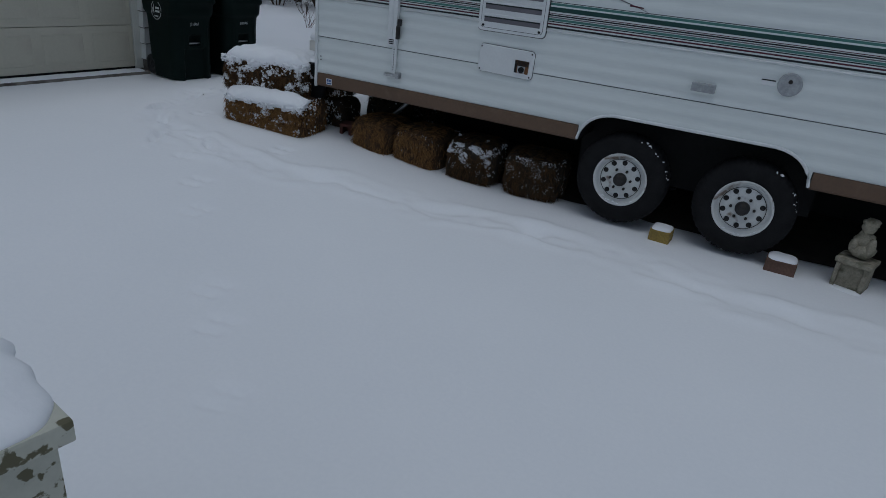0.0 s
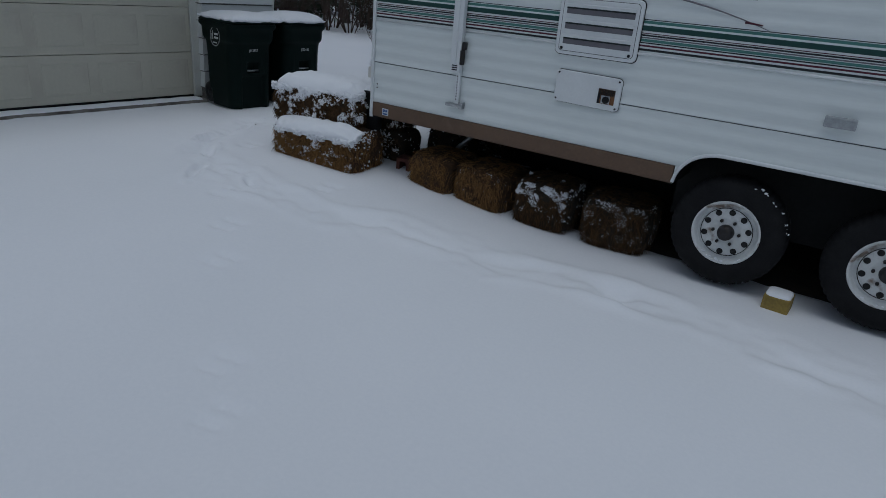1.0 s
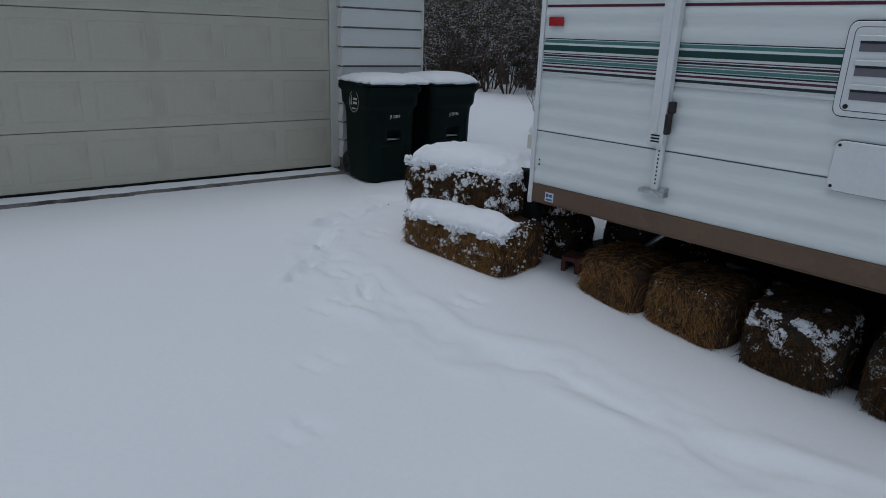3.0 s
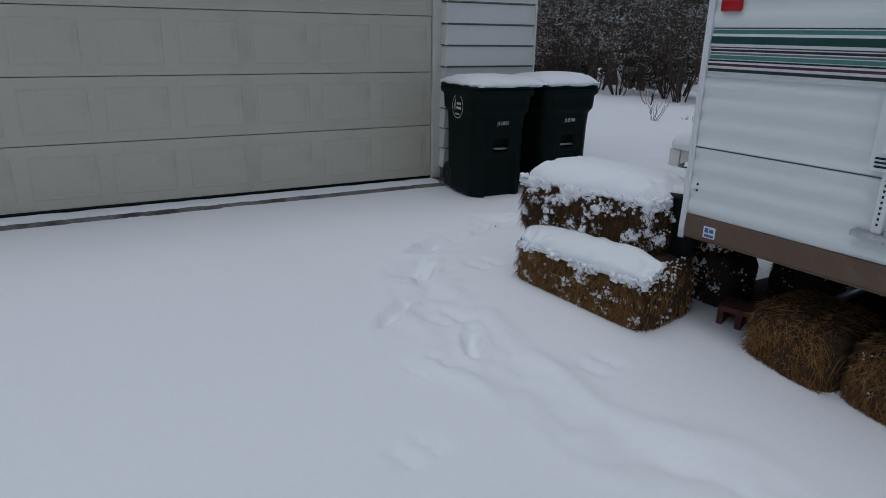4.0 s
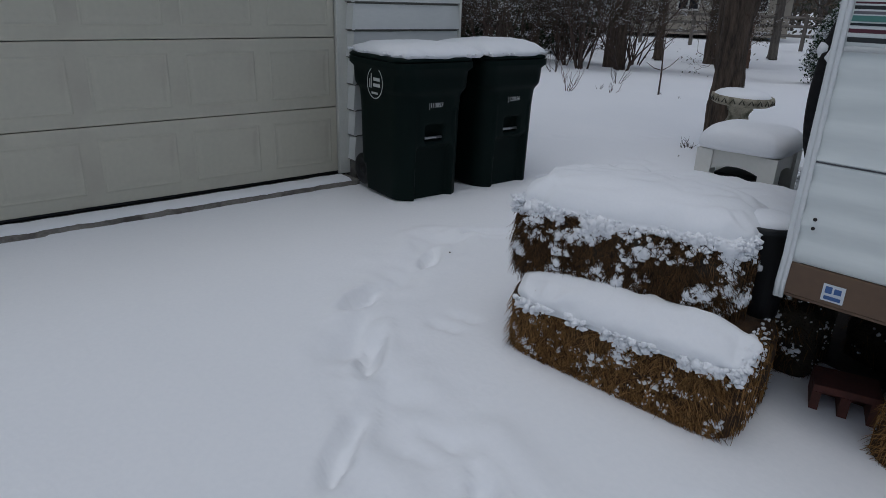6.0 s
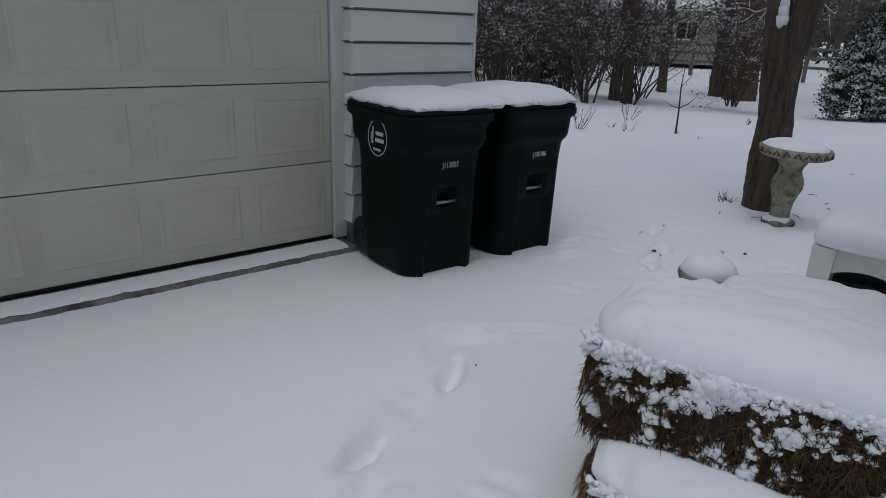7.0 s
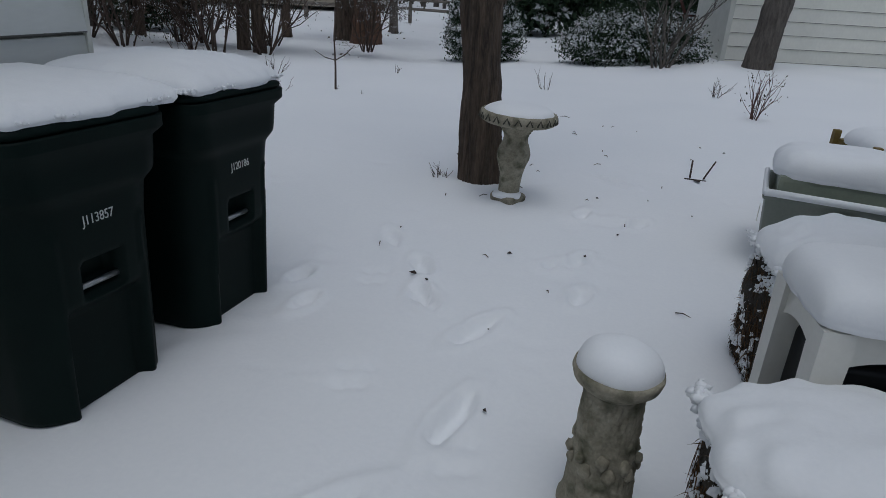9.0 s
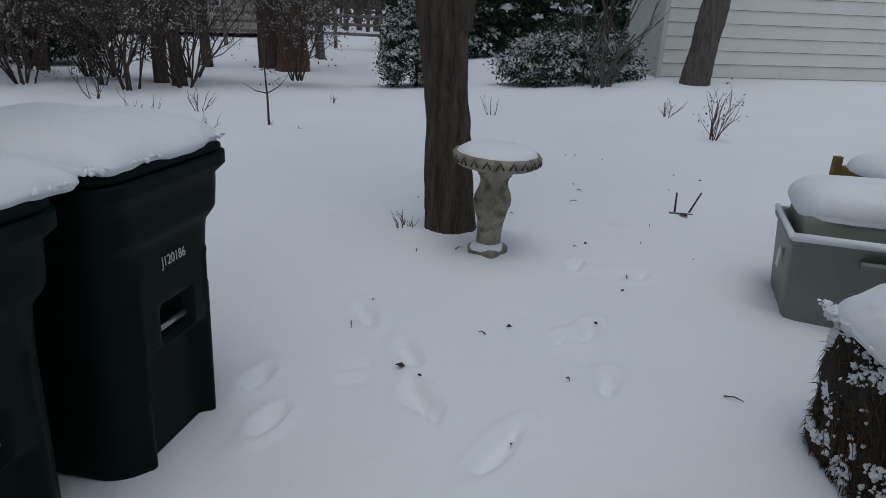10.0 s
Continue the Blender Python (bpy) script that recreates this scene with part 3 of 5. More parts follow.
def wheel_small():
    prof = [(0.02, -0.03), (0.07, -0.03), (0.085, -0.034), (0.118, -0.03), (0.125, -0.018), (0.125, 0.018), (0.118, 0.03), (0.085, 0.034), (0.07, 0.026), (0.03, 0.022), (0.026, 0.034), (0.01, 0.036)]
    return lathe(prof, 32)


bin_mesh = {}
body_g, lid_g, wheel_g = bin_body(), bin_lid(), wheel_small()
for serial, bx, by, turn, badge in (("J113857", -6.985, 6.235, -3.0, True), ("J120186", -6.965, 6.985, -2.0, False)):
    b = thing("rubbish_bin", pose(bx, by, -0.075, 0, 0, turn), "dark green plastic wheeled rubbish bin with closed lid under snow", "rubbish bin", "bins beside the garage")

    def again(name, key, geo, material, parent=None, label="", m=None):
        ob = part(name, bin_mesh.get(key) or geo, material, parent or b, label, m=m)
        bin_mesh[key] = ob.data
        return ob

    again("body", "body", body_g, BIN_PLASTIC)
    again("lid", "lid", lid_g, BIN_PLASTIC)
    again("grip_bar", "bar", tube([(0.312, -0.082, 0.455), (0.312, 0.082, 0.455)], [0.011, 0.011], 10), STEEL, label="bare steel grip bar")
    again("handle", "handle", merge(tube([(-0.40, -0.2, 0.95), (-0.455, -0.2, 0.985), (-0.455, 0.2, 0.985), (-0.40, 0.2, 0.95)], [0.017] * 4, 10)), BIN_PLASTIC)
    for side in (-1, 1):
        again("wheel", "wheel", wheel_g, BLACK_PLASTIC, m=pose(-0.27, side * 0.235, 0.125, 90))
    again("axle", "axle", tube([(-0.27, -0.23, 0.125), (-0.27, 0.23, 0.125)], [0.01, 0.01], 8), DARK_STEEL)
    lettering(serial, 0.046, pose(0.3575, 0.0, 0.68, 90 - 1.5, 0, 90) @ Matrix.Diagonal((0.82, 1, 1, 1)), b)
    if badge:
        face = pose(0.01, -0.3055, 0.825, 90 - 1, 0, 0) @ Matrix.Scale(1.28, 4)
        em = part("badge_ring", ring(0.082, 0.088), WHITE_INK, b, "round white printed emblem outline", m=face)
        part("badge_bars", flat((-0.015, 0.055, 0.012, 0.03), (-0.018, 0.06, -0.02, -0.002), (-0.035, 0.035, -0.062, -0.05), (-0.045, -0.035, -0.03, 0.05), (-0.06, -0.052, -0.03, 0.02)), WHITE_INK, em, "illegible white print", m=pose(0, 0, 0.0005))

for w, d, h, x, y, seed in ((0.80, 0.75, 0.085, -6.985, 6.30, 1.0), (0.80, 0.655, 0.100, -6.97, 6.99, 4.0)):
    tagged(part("snow_cap", merge(snow_pad(w, d, h, seed, 2.6, 0.010, 64, 7.0, 0.005), fringe(w, d, 1500, np.random.default_rng(int(seed)), 0.010, 0.014)), SNOW, m=pose(x, y, 0.958, 0, 0, -2)), "thick rounded snow lying on the bin lid", "snow", "snow on the bins")

# ---- dark ground sheet under the trailer ----
DARK_SHEET = mat("dark_ground_sheet", (0.045, 0.035, 0.028), (0.022, 0.018, 0.015), 0.95, 5, 50, 0.6, 0.02)
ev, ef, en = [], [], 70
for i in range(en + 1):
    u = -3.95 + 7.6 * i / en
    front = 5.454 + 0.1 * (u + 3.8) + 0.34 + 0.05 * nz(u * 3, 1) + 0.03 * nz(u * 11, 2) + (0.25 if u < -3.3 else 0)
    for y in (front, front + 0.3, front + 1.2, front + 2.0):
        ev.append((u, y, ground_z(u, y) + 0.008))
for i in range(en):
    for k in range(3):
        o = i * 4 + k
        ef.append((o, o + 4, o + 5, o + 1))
tagged(part("trailer_ground_sheet", (ev, ef), DARK_SHEET), "dark ground sheet under the trailer", "bare ground", kind="structure")

# ---- travel trailer ----
trailer = thing("travel_trailer", pose(-3.762, 5.458, 0, 0, 0, 5.71), "white corrugated travel trailer with green striping and brown skirt", "travel trailer")
LEN, WID, TOP = 7.4, 1.75, 3.0
SK0, SK1 = 0.455, 0.565


def arch(u):
    """Height of the lower edge of the side panel: the wheel opening between 2.64 and 4.33."""
    if u <= 2.64 or u >= 4.33:
        return SK1
    a = min(u - 2.64, 4.33 - u)
    r = 0.30
    z = 0.43 + 0.26 * (1 - (1 - min(1, a / r)) ** 2.2) ** (1 / 2.2)
    return max(z, 0.43)


def ripple(z):
    """Soft horizontal ribs of the aluminium sheet, with a sharp joint at 0.90."""
    p = (z - 0.90) / 0.098
    return 0.0055 * math.cos(2 * math.pi * p) - (0.003 if abs(z - 0.900) < 0.0045 else 0)


us = sorted(set([0.0] + list(np.arange(0.1, 2.6, 0.1)) + list(np.linspace(2.6401, 2.95, 22)) + list(np.arange(3.0, 4.0, 0.1)) + list(np.linspace(4.02, 4.3299, 22)) + [2.639, 4.331] + list(np.arange(4.4, LEN, 0.1)) + [LEN]))
zs = sorted(set(list(np.arange(0.42, TOP, 0.0195)) + [0.8945, 0.896, 0.904, 0.9055, TOP]))
pv = [(u, -ripple(max(z, arch(u))), max(z, arch(u))) for u in us for z in zs]
pf, nzs = [], len(zs)
for i in range(len(us) - 1):
    for k in range(nzs - 1):
        q = (i * nzs + k, (i + 1) * nzs + k, (i + 1) * nzs + k + 1, i * nzs + k + 1)
        if max(pv[a][2] for a in q) - min(pv[q[0]][2], pv[q[1]][2]) > 1e-4 and not (zs[k + 1] <= arch(us[i]) and zs[k + 1] <= arch(us[i + 1])):
            pf.append(q)
part("side_panel", (pv, pf), RV_WHITE, trailer)
part("shell", join(box(0, LEN, 0.04, WID, TOP - 0.03, TOP + 0.03, 0.01), box(0.004, 0.04, 0.006, WID, SK0, TOP - 0.03), box(LEN - 0.04, LEN, 0.006, WID, SK0, TOP - 0.03), box(0.04, LEN - 0.04, WID - 0.03, WID, SK0, TOP - 0.03)), RV_WHITE, trailer, smooth=False)
# First board: added far-side skirt, coloured near black for the shade below.
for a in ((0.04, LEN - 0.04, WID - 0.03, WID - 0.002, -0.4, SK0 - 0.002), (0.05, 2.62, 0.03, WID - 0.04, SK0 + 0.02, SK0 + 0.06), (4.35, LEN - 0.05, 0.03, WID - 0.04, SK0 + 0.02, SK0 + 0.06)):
    part("underbody", box(*a), SHADOW_BOARD, trailer, "near-black underbody board with shade put in its colour", smooth=False)
part("wheel_well", join(box(2.55, 4.42, 0.03, WID - 0.04, 0.71, 0.74), box(2.60, 2.63, 0.02, 0.5, 0.43, 0.712), box(4.34, 4.37, 0.02, 0.5, 0.43, 0.712), box(2.55, 4.42, 0.5, 0.53, 0.1, 0.712)), SHADOW_BOARD, trailer, "wheel well with shade put in its near-black colour", smooth=False)
for a, c in ((0.0, 2.632), (4.338, LEN)):
    part("skirt", box(a, c, -0.006, 0.02, SK0, SK1 - 0.002, 0.003), RV_BROWN, trailer, "scuffed brown painted lower skirt", smooth=False)
    part("skirt_lip", box(a, c, -0.002, 0.05, SK0 - 0.012, SK0 - 0.001, 0.003), RV_BROWN, trailer, smooth=False)
tp = [(u, -0.006, arch(u) - 0.004) for u in [2.642] + list(np.linspace(2.65, 2.95, 16)) + list(np.linspace(3.0, 3.97, 8)) + list(np.linspace(4.02, 4.32, 16)) + [4.328]]
tp = [(2.64, -0.006, SK0)] + tp + [(4.33, -0.006, SK0)]
part("arch_trim", tube(tp, [0.012] * len(tp), 8), RV_TRIM, trailer, "white trim round the wheel opening")
cz = [(-0.006 + 0.003 * math.sin(z * 23) * step(0.9, 0.4, z), -0.004, z) for z in np.arange(SK0 - 0.02, TOP, 0.05)]
part("corner_moulding", merge(tube(cz, [0.011] * len(cz), 8), tube([(x + 0.016, y - 0.004, z) for x, y, z in cz], [0.008] * len(cz), 8)), RV_TRIM, trailer, "dented white corner moulding")

part("seam", box(0.0, LEN, -0.0048, 0.002, 0.8978, 0.9022), LOUVRE_DARK, trailer, "dark joint between aluminium sheets", smooth=False)

# stripes: lower edge, upper edge, paint
for z0, z1, paint in ((1.445, 1.450, BLACK_STRIPE), (1.424, 1.441, TEAL), (1.380, 1.412, DEEP_GREEN), (1.362, 1.367, MAROON), (1.347, 1.357, BLACK_STRIPE), (1.334, 1.342, GREY_STRIPE), (1.314, 1.330, TEAL), (1.303, 1.310, BLACK_STRIPE), (1.283, 1.294, MAROON), (1.257, 1.271, BLACK_STRIPE)):
    bow = [(u, -ripple(z) - 0.0015, z) for u in (0.02, LEN) for z in (z0, (z0 + z1) / 2, z1)]
    part("stripe", (bow, [(0, 3, 4, 1), (1, 4, 5, 2)]), paint, trailer)
part("rib", tube([(0.02, -0.002, 1.238), (LEN, -0.002, 1.238)], [0.008, 0.008], 8), RV_TRIM, trailer)
for a, c, z0, z1 in ((0.02, 1.93, 1.622, 1.636), (2.0, 2.9, 1.612, 1.616)):
    part("thin_stripe", ([(a, -ripple(z0) - 0.003, z0), (c, -ripple(z0) - 0.003, z0), (c - 0.01, -ripple(z1) - 0.003, z1), (a, -ripple(z1) - 0.003, z1)], [(0, 1, 2, 3)]), MAROON if c < 2 else BLACK_STRIPE, trailer, smooth=False)
sw = [(1.93 + 1.1 * t, -0.006, 1.632 - 0.03 * t - 0.16 * t ** 2.2) for t in np.linspace(0, 1, 14)]
part("swoosh", tube(sw, [0.006 * math.sin(math.pi * (0.1 + 0.85 * t)) for t in np.linspace(0, 1, 14)], 6), GREY_STRIPE, trailer, "thin painted scenery line")
part("swoosh_mark", tube([(2.86, -0.006, 1.487), (2.96, -0.006, 1.478)], [0.008, 0.004], 6), MAROON, trailer)

light = part("marker_light", box(0.055, 0.155, -0.022, -0.003, 1.518, 1.568, 0.006), RED_LENS, trailer, "small red plastic marker light")


def rounded_plate(u0, u1, z0, z1, front, back, r=0.03, edge=0.004):
    """A flat plate in the wall's plane with rounded corners and a soft front edge."""
    cu, cz, hu, hz = (u0 + u1) / 2, (z0 + z1) / 2, (u1 - u0) / 2, (z1 - z0) / 2
    n, vs, fs = 132, [], []
    for y, ins in ((back, 0), (front + edge, 0), (front, edge)):
        vs += [(cu + x, y, cz + z) for x, z in round_rect(hu - ins, hz - ins, r, n)]
    for k in range(2):
        for i in range(n):
            j = (i + 1) % n
            fs.append((k * n + i, k * n + j, (k + 1) * n + j, (k + 1) * n + i))
    fs.append(tuple(2 * n + i for i in range(n)))
    return vs, fs


vent = part("vent_frame", rounded_plate(1.665, 2.25, 1.172, 1.558, -0.020, -0.001, 0.035), RV_TRIM, trailer, "white louvred appliance vent", smooth=False)
part("outline_plate", rounded_plate(1.660, 2.255, 1.167, 1.563, -0.008, -0.0005, 0.038, 0.001), BLACK_PLASTIC, vent, "dark line round the vent", smooth=False)
part("inner_groove", rounded_plate(1.690, 2.227, 1.194, 1.537, -0.0208, -0.018, 0.024, 0.0005), LOUVRE_DARK, vent, smooth=False)
part("inner_panel", rounded_plate(1.6935, 2.2235, 1.1975, 1.5335, -0.0225, -0.019, 0.022, 0.001), RV_TRIM, vent, smooth=False)
for k in range(3):
    z = 1.242 + 0.098 * k
    part("slot", box(1.72, 2.20, -0.0250, -0.0215, z, z + 0.046), GREY_STRIPE, vent, "grey perforated louvre screen", smooth=False)
    # Solid dark bar puts the shade under each louvre into colour.
    part("slot_shade", box(1.72, 2.20, -0.0275, -0.0245, z + 0.032, z + 0.047), BLACK_STRIPE, vent, "louvre opening with its shade drawn as a dark bar", smooth=False)
    part("louvre", turned(box(1.712, 2.208, -0.010, 0.0, -0.012, 0.012, 0.003), pose(0, -0.024, z + 0.056, 30)), RV_TRIM, vent, smooth=False)
for u in (1.715, 2.20):
    part("latch", lathe([(0.010, 0), (0.010, 0.006), (0.004, 0.007)], 14), BLACK_PLASTIC, vent, m=pose(u, -0.0225, 1.213, 90))

tilt = Matrix.Translation((1.95, 0, 0.955)) @ pose(0, 0, 0, 0, 1.2, 0) @ Matrix.Translation((-1.95, 0, -0.955))
hatch = part("water_heater_door", rounded_plate(1.705, 2.19, 0.845, 1.065, -0.020, -0.001, 0.032, 0.005), RV_TRIM, trailer, "white metal service hatch with small grille", smooth=False, m=tilt)
part("outline_plate", rounded_plate(1.702, 2.193, 0.842, 1.068, -0.006, -0.0005, 0.034, 0.001), LOUVRE_DARK, hatch, smooth=False)
part("grille", box(2.035, 2.155, -0.0225, -0.019, 0.885, 0.985), RUST, hatch, "rusty perforated grille", smooth=False)
# Dark strip paints shade along one edge of the grille.
part("grille_shade", box(2.035, 2.052, -0.0245, -0.0223, 0.885, 0.955), BLACK_PLASTIC, hatch, smooth=False)
for k in range(9):
    part("grille_bar", box(2.035, 2.155, -0.0255, -0.0224, 0.945 + k * 0.0045, 0.9468 + k * 0.0045), DARK_STEEL, hatch, smooth=False)
for k in range(11):
    part("grille_rod", box(2.036 + k * 0.0115, 2.038 + k * 0.0115, -0.0252, -0.0224, 0.945, 0.985), DARK_STEEL, hatch, smooth=False)
part("exhaust_plate", box(2.062, 2.125, -0.0265, -0.0222, 0.888, 0.942, 0.003), STEEL, hatch, smooth=False)
part("exhaust", lathe([(0.024, 0), (0.024, 0.012), (0.017, 0.012), (0.015, 0.004)], 20), BLACK_PLASTIC, hatch, m=pose(2.098, -0.026, 0.914, 90))
for u, z in ((1.725, 1.045), (2.17, 1.045), (1.725, 0.865), (2.17, 0.865)):
    part("screw", lathe([(0.007, 0), (0.007, 0.003), (0.002, 0.004)], 10), BLACK_PLASTIC, hatch, m=pose(u, -0.020, z, 90))

arm = part("awning_arm", join(box(0.815, 0.905, -0.05, -0.006, 0.93, TOP, 0.006), box(0.85, 0.87, -0.058, -0.049, 1.0, TOP, 0.003)), RV_TRIM, trailer, "folded white awning arm", smooth=False)
part("inner_rail", box(0.865, 0.905, -0.034, -0.010, 0.69, 0.94, 0.003), RV_TRIM, arm, smooth=False)
for k in range(9):
    part("hole", box(0.881, 0.889, -0.0355, -0.0335, 0.72 + k * 0.022, 0.73 + k * 0.022), DARK_STEEL, arm, smooth=False)
part("foot_bracket", join(box(0.80, 0.955, -0.055, -0.004, 0.665, 0.69, 0.006), box(0.92, 0.955, -0.05, -0.004, 0.655, 0.71, 0.005)), STEEL, arm, "grey metal foot bracket", smooth=False)
part("latch", join(box(0.905, 0.93, -0.06, -0.02, 0.99, 1.10, 0.008), box(0.91, 0.945, -0.05, -0.02, 1.10, 1.16, 0.008)), DARK_STEEL, arm, "black lever latch", smooth=False)
for k in range(3):
    part("tag_line", box(0.835, 0.885, -0.0525, -0.0505, 0.945 + k * 0.016, 0.953 + k * 0.016), BLACK_PLASTIC, arm, "illegible warning label", smooth=False)

part("outlet_cover", join(box(3.41, 3.575, -0.03, -0.002, 0.972, 1.035, 0.006), box(3.42, 3.565, -0.036, -0.029, 1.02, 1.032, 0.003)), CLEAR_LENS, trailer, "translucent weatherproof outlet cover", smooth=False)
plate = part("name_plate", box(3.85, 3.94, -0.007, -0.003, 1.085, 1.125, 0.002), RV_TRIM, trailer, smooth=False)
part("name_bar", box(3.85, 3.94, -0.0088, -0.0066, 1.118, 1.126), BLACK_PLASTIC, plate, "illegible dark print", smooth=False)
lamp = part("round_cap", lathe([(0.078, 0), (0.078, 0.008), (0.070, 0.014), (0.060, 0.008), (0.03, 0.012), (0.01, 0.02)], 32), CLEAR_LENS, trailer, "round grey filler cap", m=pose(4.03, -0.004, 1.112, 90))
part("lock", lathe([(0.014, 0), (0.014, 0.01), (0.005, 0.012)], 16), DARK_STEEL, lamp, m=pose(0, 0.02, 0.012))
stk = part("sticker", box(0.125, 0.19, -0.0085, -0.0062, 0.468, 0.525), STICKER, trailer, "small white sticker with blue print", smooth=False)
part("print_bar", join(box(0.133, 0.153, -0.0100, -0.0086, 0.495, 0.518), box(0.159, 0.18, -0.0100, -0.0086, 0.497, 0.515), box(0.133, 0.182, -0.0100, -0.0086, 0.474, 0.486)), STICKER_BLUE, stk, "plain blue marks", smooth=False)
for u, z in ((0.055, 0.72), (0.055, 0.69)):
    part("screw", lathe([(0.006, 0), (0.006, 0.003), (0.002, 0.004)], 10), DARK_STEEL, trailer, m=pose(u, -0.004, z, 90))


def tyre():
    prof = [(0.205, -0.095), (0.215, -0.105), (0.26, -0.118), (0.315, -0.113), (0.345, -0.098), (0.362, -0.07), (0.366, 0.0), (0.362, 0.07), (0.345, 0.098), (0.315, 0.113), (0.26, 0.118), (0.215, 0.105), (0.205, 0.095), (0.20, 0.0), (0.205, -0.0949)]

    def tread(a, z, r):
        return -0.008 * (1 if (math.sin(a * 46 + (6 if z > 0 else 0)) > 0.35) else 0) if r > 0.34 else 0

    return lathe(prof, 184, tread)


def rim():
    """Stamped white steel wheel: flange, well, raised disc with ten round holes."""
    vs, fs = lathe([(0.05, -0.05), (0.19, -0.05), (0.205, 0.05), (0.216, 0.066), (0.216, 0.074), (0.207, 0.076), (0.196, 0.066), (0.188, 0.040), (0.182, 0.030), (0.172, 0.032), (0.150, 0.046), (0.100, 0.048), (0.085, 0.044), (0.062, 0.052), (0.02, 0.052)], 64)
    return vs, fs


tyre_g, rim_g = tyre(), rim()
keep = {}
for hu, hz in ((3.04, 0.195), (3.965, 0.19)):
    wheel = part("wheel", keep.get("tyre") or tyre_g, RUBBER, trailer, "black tyre with snow in its tread", m=pose(hu, 0.12, hz, 90, 0, 0))
    keep["tyre"] = wheel.data
    r = part("rim", keep.get("rim") or rim_g, RIM_WHITE, wheel, "white painted steel rim with round holes", m=pose(0, 0, 0.03, 0, 0, hu * 40))
    keep["rim"] = r.data
    # Flat near-black ring and discs paint the shade of groove and holes.
    g = part("rim_groove", keep.get("groove") or ring(0.1585, 0.1635), SHADOW_BOARD, wheel, m=pose(0, 0, 0.0745))
    keep["groove"] = g.data
    for k in range(10):
        a = k * math.pi / 5 + radians(hu * 40)
        h = part("rim_hole", keep.get("hole") or lathe([(0.020, 0), (0.020, 0.002)], 16), SHADOW_BOARD, wheel, m=pose(0.137 * math.cos(a), 0.137 * math.sin(a), 0.078))
        keep["hole"] = h.data
    c = part("hub", keep.get("hub") or lathe([(0.055, 0.06), (0.052, 0.10), (0.046, 0.125), (0.03, 0.138), (0.01, 0.14)], 28), DARK_STEEL, wheel, "dark greased hub cap")
    keep["hub"] = c.data
    for k in range(6):
        a = k * math.pi / 3
        h = part("wheel_nut", keep.get("nut") or lathe([(0.011, 0.075), (0.011, 0.095), (0.006, 0.099)], 6), DARK_STEEL, wheel, m=pose(0.082 * math.cos(a), 0.082 * math.sin(a), 0))
        keep["nut"] = h.data
    rng = np.random.default_rng(int(hu * 10))
    spots = []
    for k in range(46):
        a = rng.uniform(math.pi * 1.25, math.pi * 1.75) if k < 20 else rng.uniform(0.15, 1.25)
        rr = rng.uniform(0.185, 0.225) if k < 20 else rng.uniform(0.33, 0.362)
        spots.append((rr * math.cos(a), rr * math.sin(a), 0.095 if k < 20 else rng.uniform(0.06, 0.10), rng.uniform(0.005, 0.014), rng.uniform(0.004, 0.009), 0.006))
    part("snow_bits", clumps(spots, rng, False), SNOW_CLUMP, wheel, "bits of snow on the wheel")["kind"] = "stuff"
jack = thing("stabiliser_jack", pose(-3.42, 6.02, -0.1, 0, 0, 5.7), "grey steel stabiliser jack under the trailer", "jack")
part("leg", tube([(0.0, 0.0, 0.10), (0.42, 0.02, 0.52)], [0.022, 0.022], 4), STEEL, jack)
part("screw_rod", tube([(-0.05, -0.12, 0.12), (0.05, 0.1, 0.20)], [0.014, 0.014], 10), STEEL, jack)
part("nut", lathe([(0.034, 0), (0.034, 0.03), (0.022, 0.034), (0.02, 0.06)], 6), STEEL, jack, m=pose(-0.05, -0.12, 0.12, 70, 0, 20))
part("foot", box(-0.1, 0.12, -0.1, 0.1, 0.0, 0.09, 0.01), DARK_STEEL, jack)
spare = thing("spare_tyre", pose(-3.89, 6.16, 1.06, 90, 0, -84), "black spare tyre upright against the trailer end, snow on top", "tyre")
part("tyre", keep["tyre"], RUBBER, spare)
part("cover", lathe([(0.02, 0.06), (0.15, 0.07), (0.21, 0.09), (0.21, 0.1), (0.02, 0.1)], 40), BLACK_PLASTIC, spare)
tagged(part("tyre_post", box(-3.95, -3.80, 6.10, 6.22, 0.5, 1.1, 0.01), DARK_STEEL), "dark steel bracket carrying the spare tyre", "bracket")
tagged(part("snow_cap", snow_pad(0.24, 0.42, 0.11, 6.0, 3, 0.012, 24, 2.5, 0.03), SNOW, m=pose(-3.89, 6.16, 1.385, 0, 0, 6)), "snow lying on the spare tyre", "snow")
srng = np.random.default_rng(33)
part("snow_crust", clumps([(0.33 * math.sin(a) + srng.normal(0, 0.03), 0.33 * math.cos(a) + srng.normal(0, 0.03), srng.uniform(-0.13, 0.10), s, s, s) for a, s in ((srng.normal(0, 0.6), srng.uniform(0.012, 0.035)) for k in range(160))], srng, False), SNOW_CLUMP, spare, "snow stuck to the tyre")["kind"] = "stuff"

